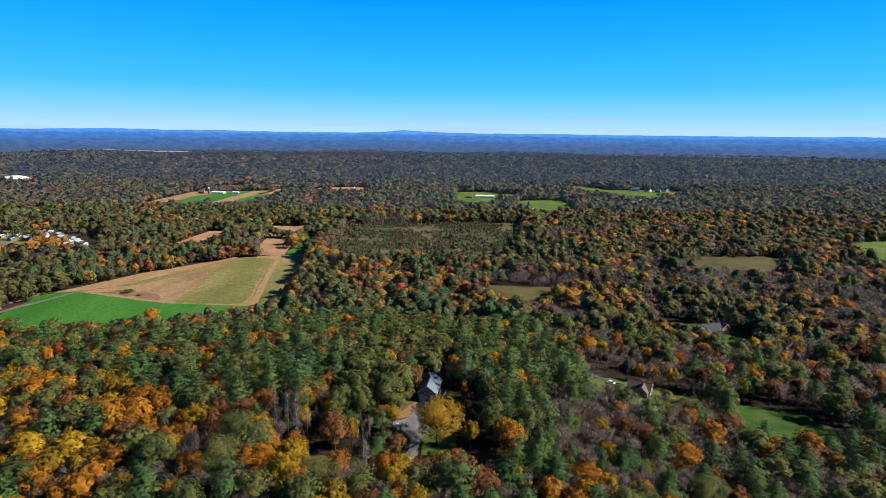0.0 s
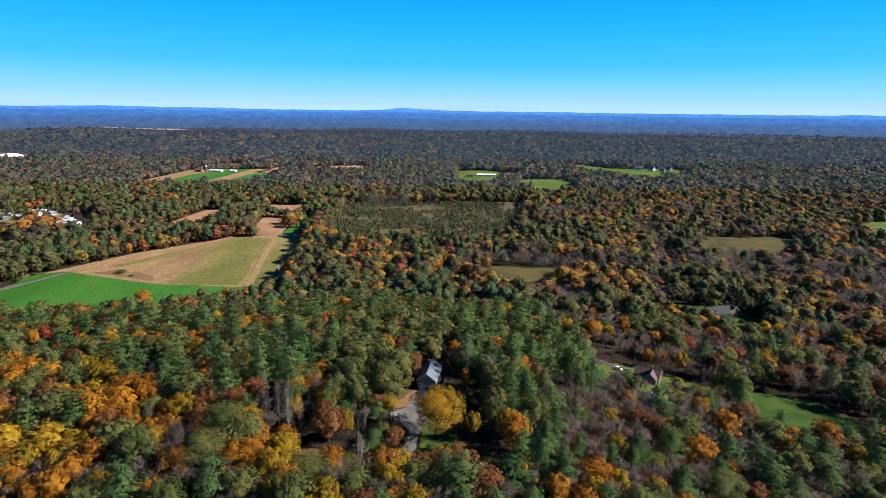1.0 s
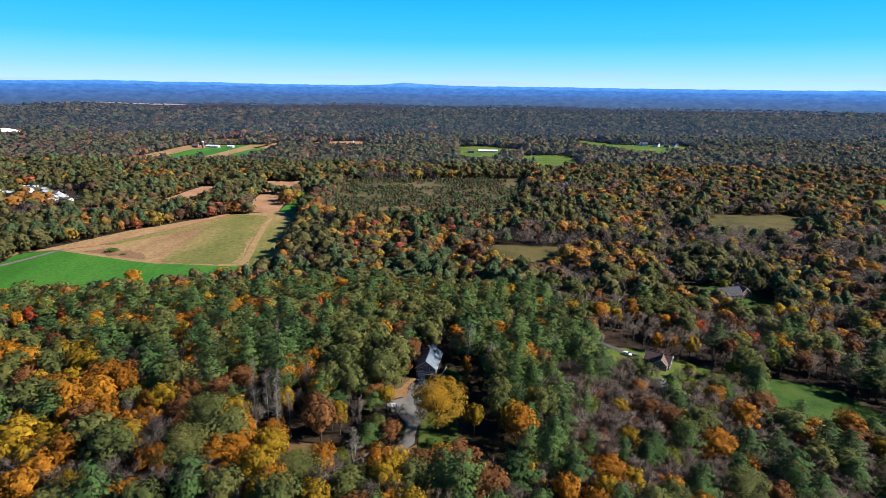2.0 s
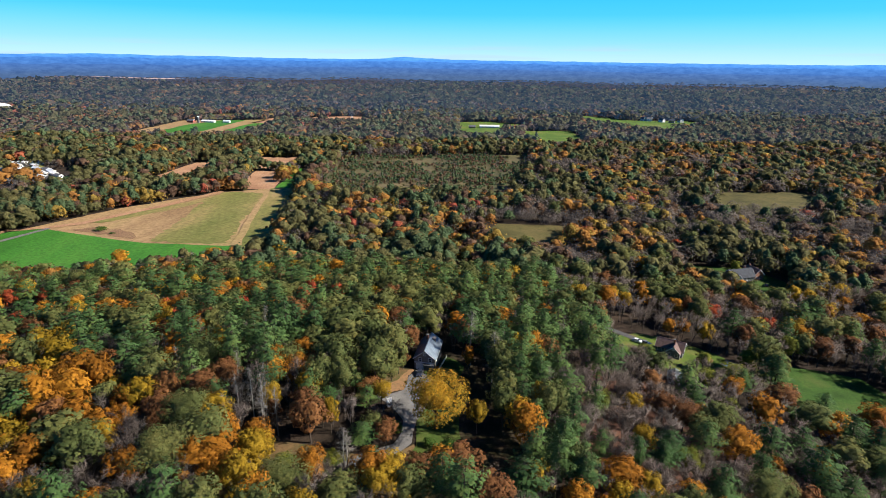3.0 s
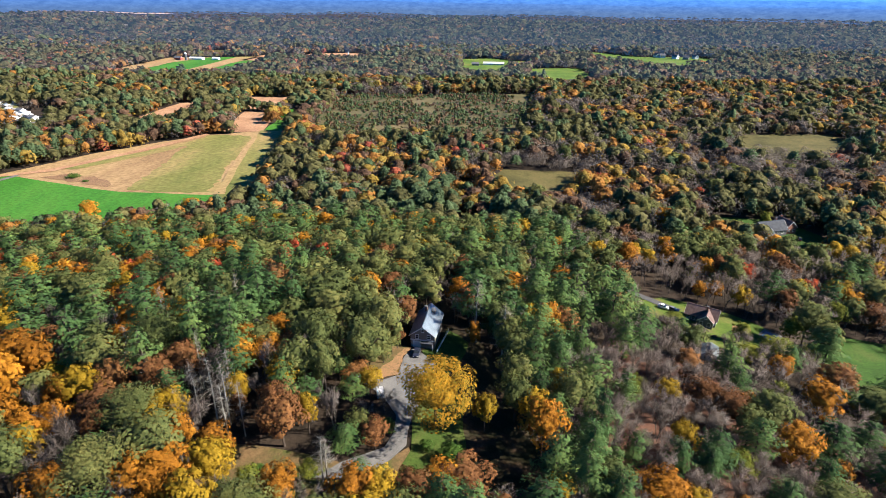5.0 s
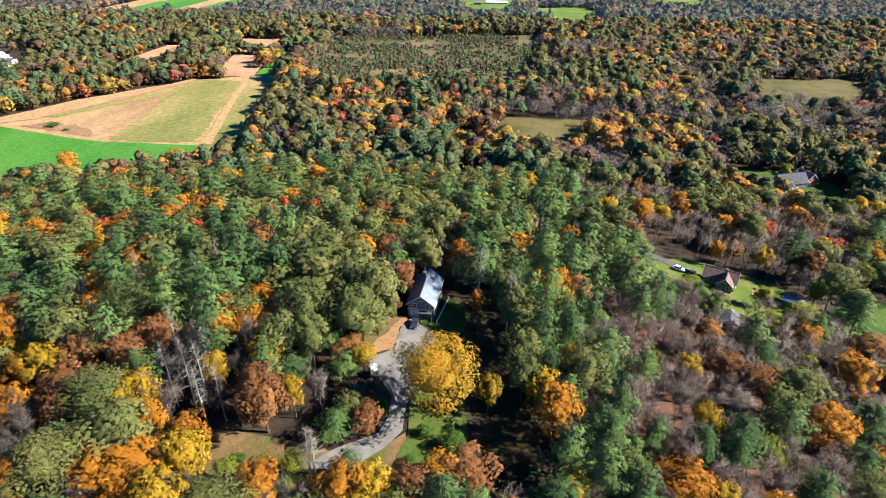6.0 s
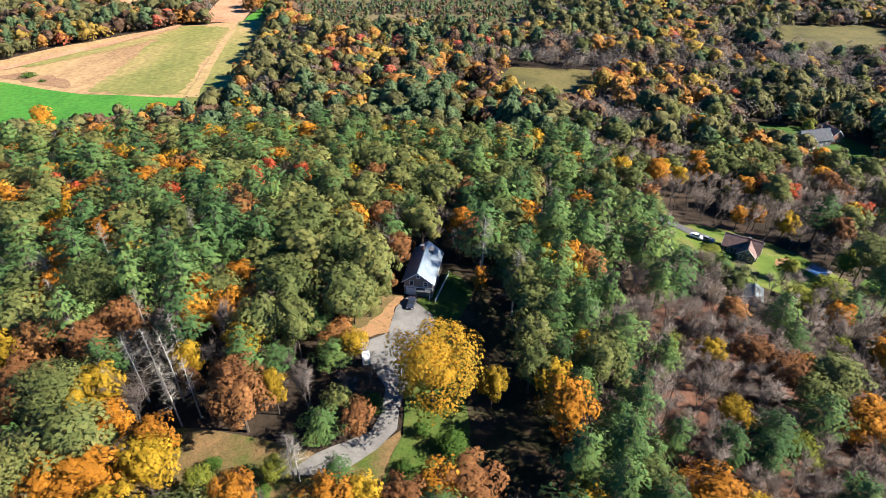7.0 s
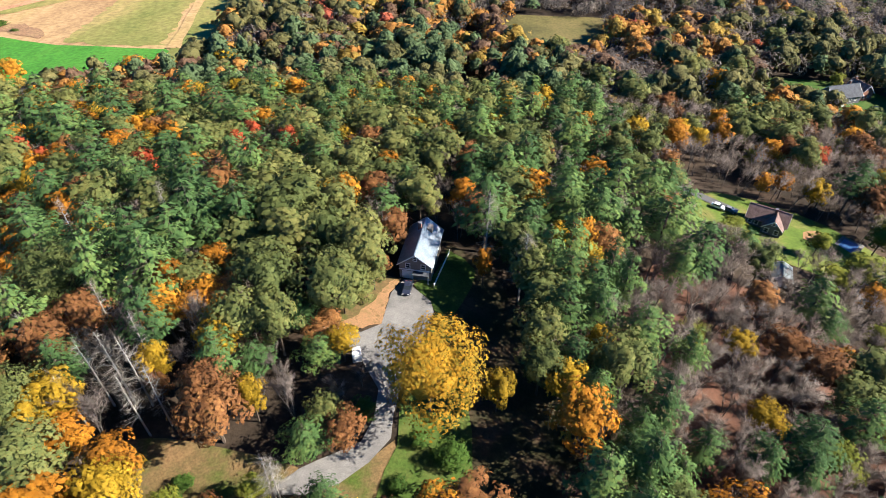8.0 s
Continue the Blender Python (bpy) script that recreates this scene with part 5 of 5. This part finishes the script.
def car(m, paint, label):
    """A parked car: a bevelled body, a glazed cabin, four wheels and lamps."""
    ob = thing("car", m, label, "car")
    bm = prism([(-2.25, 0.35), (2.2, 0.35), (2.25, 0.75), (2.1, 0.95), (1.05, 1.05), (-2.0, 1.05), (-2.25, 0.8)], -0.88, 0.88)
    bmesh.ops.bevel(bm, geom=bm.edges[:], offset=0.07, segments=2, affect="EDGES")
    part("body", bm, paint, ob)
    bm = prism([(-1.75, 1.0), (1.05, 1.0), (0.35, 1.55), (-1.35, 1.55)], -0.76, 0.76)
    bmesh.ops.bevel(bm, geom=bm.edges[:], offset=0.08, segments=2, affect="EDGES")
    part("cabin", bm, PANE, ob, "dark glazed car cabin")
    part("roof", boxed(-1.3, 0.3, -0.70, 0.70, 1.53, 1.60, 0.03), paint, ob)
    for x in (-1.4, 1.4):
        for y in (-0.86, 0.86):
            bm = bmesh.new()
            bmesh.ops.create_cone(bm, cap_ends=True, segments=14, radius1=0.34, radius2=0.34, depth=0.22, matrix=pose(x, y, 0.34, 90))
            wheel = part("wheel", bm, RUBBER, ob, "black tyre")
            bm = bmesh.new()
            bmesh.ops.create_cone(bm, cap_ends=True, segments=10, radius1=0.2, radius2=0.2, depth=0.25, matrix=pose(x, y, 0.34, 90))
            part("rim", bm, RIM, wheel)
    for y in (-0.6, 0.6):
        part("headlight", boxed(2.16, 2.27, y - 0.2, y + 0.2, 0.66, 0.8), TRIM, ob)
        part("taillight", boxed(-2.28, -2.2, y - 0.2, y + 0.2, 0.72, 0.86), BARN_RED, ob)
    return ob


def at(x, y, turn=0.0, up=0.0):
    return pose(x, y, hz(x, y) + up, 0, 0, turn)


# the house by the gravel drive
gable_house("house", pose(-5.6, 218.9, 0.75, 0, 0, -9), 7.4, 13.8, 4.5, 7.4, TAUPE, SHINY_ROOF, "taupe clapboard gabled house with blue-grey shingle roof", 0.5, (-0.9, 10.5),
            [(-1.7, -0.02, 3.9, 0.9, 1.25, "front"), (1.9, -0.02, 3.9, 0.9, 1.25, "front"), (0, -0.02, 6.0, 0.7, 0.8, "front"),
             (3.72, 2.5, 3.3, 0.9, 1.3, "right"), (3.72, 6.0, 3.3, 0.9, 1.3, "right"), (3.72, 9.8, 3.3, 0.9, 1.3, "right"), (-3.72, 4.0, 3.3, 0.9, 1.3, "left"), (-3.72, 9.0, 3.3, 0.9, 1.3, "left")],
            None, (-3.1, -0.5, 0.0, 2.3))
for ob in [o for o in bpy.data.objects if o.name == "house"]:
    part("trim_band", boxed(-3.75, 3.75, -0.10, 0.0, 2.55, 2.85), TRIM, ob, "white band between storeys")
    part("dormer", prism([(0.9, 5.6), (2.1, 5.6), (2.1, 7.0), (0.9, 7.3)], 10.2, 12.2), TAUPE, ob)
    part("gutter", boxed(4.12, 4.26, -0.5, 14.3, 4.02, 4.14), TRIM, ob)
    porch = part("porch_roof", boxed(-0.4, 3.4, -1.5, -0.02, 2.35, 2.5), SLATE_ROOF, ob)
    for x in (-0.3, 3.2):
        part("post", boxed(x, x + 0.12, -1.45, -1.33, 0.0, 2.35), TRIM, porch)

car(at(-7.2, 214.6, -97, 0.2), plain("dark_blue_paint", (0.010, 0.014, 0.030), 0.5), "dark blue car parked before the garage")
car(at(-22.0, 199.6, 8, 0.2), plain("silver_paint", (0.5, 0.52, 0.54), 0.25, 0.4), "silver car parked on the turning place")

# fence beside the house
fence = thing("fence", at(-1.2, 216.2), "weathered pale wooden fence beside the house", "fence")
fx, fy, n_posts = 3.5, 13.9, 8
ang = math.atan2(fy, fx)
flen = math.hypot(fx, fy)
for k in range(n_posts):
    u = k / (n_posts - 1)
    dz = hz(-1.2 + fx * u, 216.2 + fy * u) - hz(-1.2, 216.2)
    bm = boxed(-0.06, 0.06, -0.06, 0.06, -0.2, 1.35)
    bmesh.ops.translate(bm, vec=(fx * u, fy * u, dz), verts=bm.verts[:])
    part("post", bm, TRIM, fence)
    if k < n_posts - 1:
        dz2 = hz(-1.2 + fx * (u + 1 / (n_posts - 1)), 216.2 + fy * (u + 1 / (n_posts - 1))) - hz(-1.2, 216.2)
        for j in range(8):
            v = u + (j + 0.5) / 8 / (n_posts - 1)
            bm = boxed(-0.09, 0.09, -0.015, 0.015, 0.05, 1.15)
            bmesh.ops.rotate(bm, cent=(0, 0, 0), matrix=Matrix.Rotation(ang, 3, "Z"), verts=bm.verts[:])
            bmesh.ops.translate(bm, vec=(fx * v, fy * v, dz + (dz2 - dz) * (j + 0.5) / 8), verts=bm.verts[:])
            part("slat", bm, TRIM, fence)

# a white box trailer by the turning place
trailer = thing("trailer", at(-15.7, 193.4, 12, 0.2), "small white box trailer parked by the drive", "trailer")
bm = boxed(-0.85, 0.85, -1.2, 1.2, 0.55, 2.5, 0.06)
part("box", bm, TRIM, trailer)
part("door", boxed(-0.7, 0.7, -1.24, -1.19, 0.65, 2.35), WHITE_ROOF, trailer)
part("drawbar", boxed(-0.05, 0.05, 1.2, 2.0, 0.5, 0.6), RUBBER, trailer)
for x in (-0.9, 0.9):
    bm = bmesh.new()
    bmesh.ops.create_cone(bm, cap_ends=True, segments=14, radius1=0.36, radius2=0.36, depth=0.2, matrix=pose(x, 0, 0.36, 0, 90))
    part("wheel", bm, RUBBER, trailer)

# the brown-roofed neighbour
NH = pose(98.5, 263.5, hz(101, 264) + 0.4, 0, 0, -32)
gable_house("house", NH @ pose(7.6, 2.2, 0, 0, 0, 90), 6.8, 11.0, 3.0, 5.8, GREY_WALL, BROWN_ROOF, "dark grey house with brown shingle roof and chimney", 0.5, (-1.3, 4.0),
            [(-3.42, 2.0, 1.8, 1.0, 1.3, "left"), (-3.42, 8.0, 1.8, 1.0, 1.3, "left"), (-3.42, 9.8, 1.8, 1.0, 1.3, "left"), (0, -0.02, 4.6, 0.9, 1.2, "front"), (-2, -0.02, 1.8, 1.0, 1.3, "front"), (2, -0.02, 1.8, 1.0, 1.3, "front")])
gable_house("house_wing", NH @ pose(4.2, -3.9, 0), 5.4, 6.0, 2.9, 5.4, GREY_WALL, BROWN_ROOF, "cross gabled wing of the brown-roofed house", 0.4, None,
            [(-1.4, -0.02, 1.8, 1.1, 1.4, "front"), (1.4, -0.02, 1.8, 1.1, 1.4, "front"), (0, -0.02, 4.4, 0.8, 1.0, "front"), (2.72, 2.0, 1.8, 1.0, 1.3, "right")])
gable_house("shed", at(90.0, 232.0, -24), 4.6, 6.0, 2.4, 3.6, WHITE_WALL, METAL_ROOF, "white outbuilding with pale metal roof", 0.4, None, [(-1.4, -0.02, 1.4, 0.9, 1.0, "front"), (1.4, -0.02, 1.4, 0.9, 1.0, "front")], (0, 0), category="shed")
car(at(89.2, 271.6, -38, 0.32), plain("white_paint", (0.78, 0.78, 0.78), 0.25), "white car parked on the asphalt drive")
car(at(92.6, 270.2, -38, 0.32), plain("grey_paint", (0.12, 0.12, 0.13), 0.25), "dark grey car parked by the brown-roofed house")

pool = thing("swimming_pool", at(123.6, 255.6, 40, 0.2), "blue covered swimming pool with pale deck", "pool")
part("water", boxed(-4.0, 4.0, -2.2, 2.2, -0.4, 0.12), plain("pool_cover_blue", (0.03, 0.085, 0.20), 0.3), pool)
bm = boxed(-5.0, 5.0, -3.2, -2.2, -0.6, 0.18)
box(bm, -5.0, 5.0, 2.2, 3.2, -0.6, 0.18)
box(bm, -5.0, -4.0, -2.2, 2.2, -0.6, 0.18)
box(bm, 4.0, 5.0, -2.2, 2.2, -0.6, 0.18)
part("deck", bm, GRAVEL, pool)
patch("patio", [(111, 258), (113, 262.5), (119, 264), (119.5, 260), (116, 257)], SAND_BANK, "pale sandy patio by the pool", "patio", 0.22, 3, 0.2)
table = thing("picnic_table", at(100.5, 250.5, 20, 0.1), "dark wooden picnic table on the lawn", "table")
part("tabletop", boxed(-0.9, 0.9, -0.38, 0.38, 0.70, 0.76), BARK, table)
for y in (-0.7, 0.7):
    part("bench", boxed(-0.9, 0.9, y - 0.14, y + 0.14, 0.42, 0.47), BARK, table)
for x in (-0.6, 0.6):
    part("leg", boxed(x - 0.05, x + 0.05, -0.75, 0.75, 0.0, 0.44), BARK, table)
    part("leg", boxed(x - 0.05, x + 0.05, -0.2, 0.2, 0.44, 0.70), BARK, table)

# the house in the shaded valley
TH = pose(192, 384, hz(192, 384) + 0.3, 0, 0, 15)
gable_house("house", TH @ pose(8, -2, 0, 0, 0, 90), 9, 17, 3.6, 7.8, GREY_WALL, SLATE_ROOF, "long dark-roofed house in a shaded valley", 0.5, (1.2, 4.0),
            [(-4.52, 3, 1.9, 1.0, 1.3, "left"), (-4.52, 6, 1.9, 1.0, 1.3, "left"), (-4.52, 12, 1.9, 1.0, 1.3, "left")])
gable_house("house_wing", TH @ pose(-7, -9, 0), 7, 8, 3.4, 6.6, WHITE_WALL, SLATE_ROOF, "white gabled wing of the dark-roofed house", 0.4, None, [(-1.5, -0.02, 1.8, 1, 1.3, "front"), (1.5, -0.02, 1.8, 1, 1.3, "front")])
gable_house("house_wing", TH @ pose(12.5, -5, 0), 7.5, 10, 3.6, 7.2, BRICK, BROWN_ROOF, "brick wing with reddish roof and chimney", 0.4, (0, 9.0), [(-1.5, -0.02, 1.8, 1, 1.3, "front"), (1.5, -0.02, 1.8, 1, 1.3, "front")])
gable_house("shed", at(176, 336, 30), 6, 8, 2.8, 4.6, GREY_WALL, SLATE_ROOF, "dark shed at the edge of the woods", 0.4, None, (), (0, 0), category="shed")
car(at(205, 372, 60, 0.3), plain("black_paint", (0.015, 0.015, 0.017), 0.2), "black car parked by the valley house")

# homes among the trees beyond the field
rng2 = np.random.default_rng(11)
for k in range(27):
    if k < 18:
        u, v = (k % 6) / 5, (k // 6) / 2
        x, y = -606 + 84 * u + 22 * v, 700 + 20 * u + 46 * (1 - v)
    else:
        u, v = (k % 3) / 2, (k - 18) // 3 / 2
        x, y = -486 + 34 * u + 16 * v, 722 - 26 * u - 34 * v
    x, y = x + rng2.uniform(-4, 4), y + rng2.uniform(-4, 4)
    white = rng2.uniform() < 0.7
    gable_house("mobile_home", at(x, y, 62 + rng2.uniform(-8, 8)), 6.0, rng2.uniform(11, 15), 3.0, 4.4, WHITE_WALL if white else TAUPE, WHITE_ROOF if rng2.uniform() < 0.75 else GREY_ROOF,
                "low pale home in a row among trees" if white else "low taupe home in a row among trees", 0.4, None, [(-3.52, 4, 1.6, 1.2, 1.0, "left"), (-3.52, 10, 1.6, 1.2, 1.0, "left"), (0, -0.02, 1.6, 1.2, 1.0, "front")], group="row of low homes")
patch("road", [(-640, 684), (-640, 692), (-560, 696), (-470, 662), (-400, 676), (-398, 668), (-470, 653), (-562, 687)], GRAVEL, "grey road between the low homes", "road", 0.3, 20, 0.3)
patch("lawn", [(-455, 668), (-450, 690), (-420, 700), (-400, 682), (-412, 650), (-430, 645)], PASTURE, "green lawn by the low homes", "lawn", 0.2, 20, 0.5)
patch("lawn", [(-640, 660), (-640, 780), (-545, 785), (-500, 740), (-520, 690), (-560, 660)], GREEN_STUBBLE, "worn grass between the low homes", "lawn", 0.12, 20, 0.8)

# the farm, barns and far buildings
gable_house("barn", at(-548, 1290, 70), 9, 16, 4, 7.5, BARN_RED, GREY_ROOF, "red boarded barn on the farm", category="barn", windows=[(0, -0.02, 4.6, 1.4, 1.4, "front")])
gable_house("barn", at(-505, 1296, 80), 10, 30, 3.2, 5.5, WHITE_WALL, WHITE_ROOF, "long white farm barn", category="barn", windows=[(-5.02, 8, 1.8, 2, 1.2, "left"), (-5.02, 22, 1.8, 2, 1.2, "left")])
gable_house("barn", at(-474, 1300, 80), 8, 14, 3, 5, WHITE_WALL, WHITE_ROOF, "smaller white farm building", category="barn", windows=[(-4.02, 7, 1.7, 2, 1.2, "left")])
silo = thing("silo", at(-536, 1284), "tall pale concrete farm silo with dome", "silo")
bm = bmesh.new()
bmesh.ops.create_cone(bm, cap_ends=True, segments=20, radius1=2.4, radius2=2.4, depth=13, matrix=pose(0, 0, 6.5))
part("wall", bm, GREY_ROOF, silo)
bm = bmesh.new()
bmesh.ops.create_uvsphere(bm, u_segments=20, v_segments=10, radius=2.45)
bmesh.ops.translate(bm, vec=(0, 0, 13), verts=bm.verts[:])
part("dome", bm, WHITE_ROOF, silo)
gable_house("barn", at(118, 1272, 88), 12, 42, 3.2, 5.6, WHITE_WALL, WHITE_ROOF, "very long low white barn on a pasture", category="barn", windows=[(-6.02, 4 + 8 * k, 1.8, 2.2, 1.2, "left") for k in range(5)])
gable_house("barn", at(66, 1256, 88), 9, 14, 4, 6.5, TAUPE, GREY_ROOF, "grey shed beside the long barn", category="barn")
for x, y, turn, white in ((176, 1290, 20, 0), (205, 1300, 75, 1), (228, 1330, 40, 1), (262, 1390, 10, 0), (318, 1560, 70, 1), (536, 1440, 30, 1), (516, 1466, 80, 1), (500, 1470, 15, 1), (556, 1425, 60, 0), (580, 1440, 10, 1), (357, 1080, 40, 1), (455, 1560, 20, 1)):
    gable_house("house", at(x, y, turn), 9, 13, 5.5, 9.5, WHITE_WALL if white else TAUPE, GREY_ROOF, "far white house with grey roof" if white else "far taupe house with grey roof", 0.5, (0.5, 9),
                [(-2.2, -0.02, 4.2, 1.2, 1.6, "front"), (2.2, -0.02, 4.2, 1.2, 1.6, "front"), (-4.52, 4, 4, 1.2, 1.6, "left"), (-4.52, 9, 4, 1.2, 1.6, "left")], group="far houses")
spire = thing("spire", at(-212, 1352), "slender white pointed spire beside a field", "spire")
part("base", boxed(-2.2, 2.2, -2.2, 2.2, -0.5, 2.0, 0.1), WHITE_WALL, spire)
bm = bmesh.new()
bmesh.ops.create_cone(bm, cap_ends=True, segments=8, radius1=2.0, radius2=0.15, depth=14, matrix=pose(0, 0, 9))
part("steeple", bm, TRIM, spire)
domed = thing("domed_hall", at(-1141, 1500), "large white domed hall above the trees", "hall")
bm = bmesh.new()
bmesh.ops.create_uvsphere(bm, u_segments=32, v_segments=16, radius=1.0)
bmesh.ops.bisect_plane(bm, geom=bm.verts[:] + bm.edges[:] + bm.faces[:], plane_co=(0, 0, 0), plane_no=(0, 0, -1), clear_outer=True)
bmesh.ops.scale(bm, vec=(33, 28, 9), verts=bm.verts[:])
bmesh.ops.translate(bm, vec=(0, 0, 11), verts=bm.verts[:])
part("dome", bm, WHITE_ROOF, domed)
part("wall", boxed(-31, 31, -25, 25, -1, 11.5, 3.0), WHITE_WALL, domed)
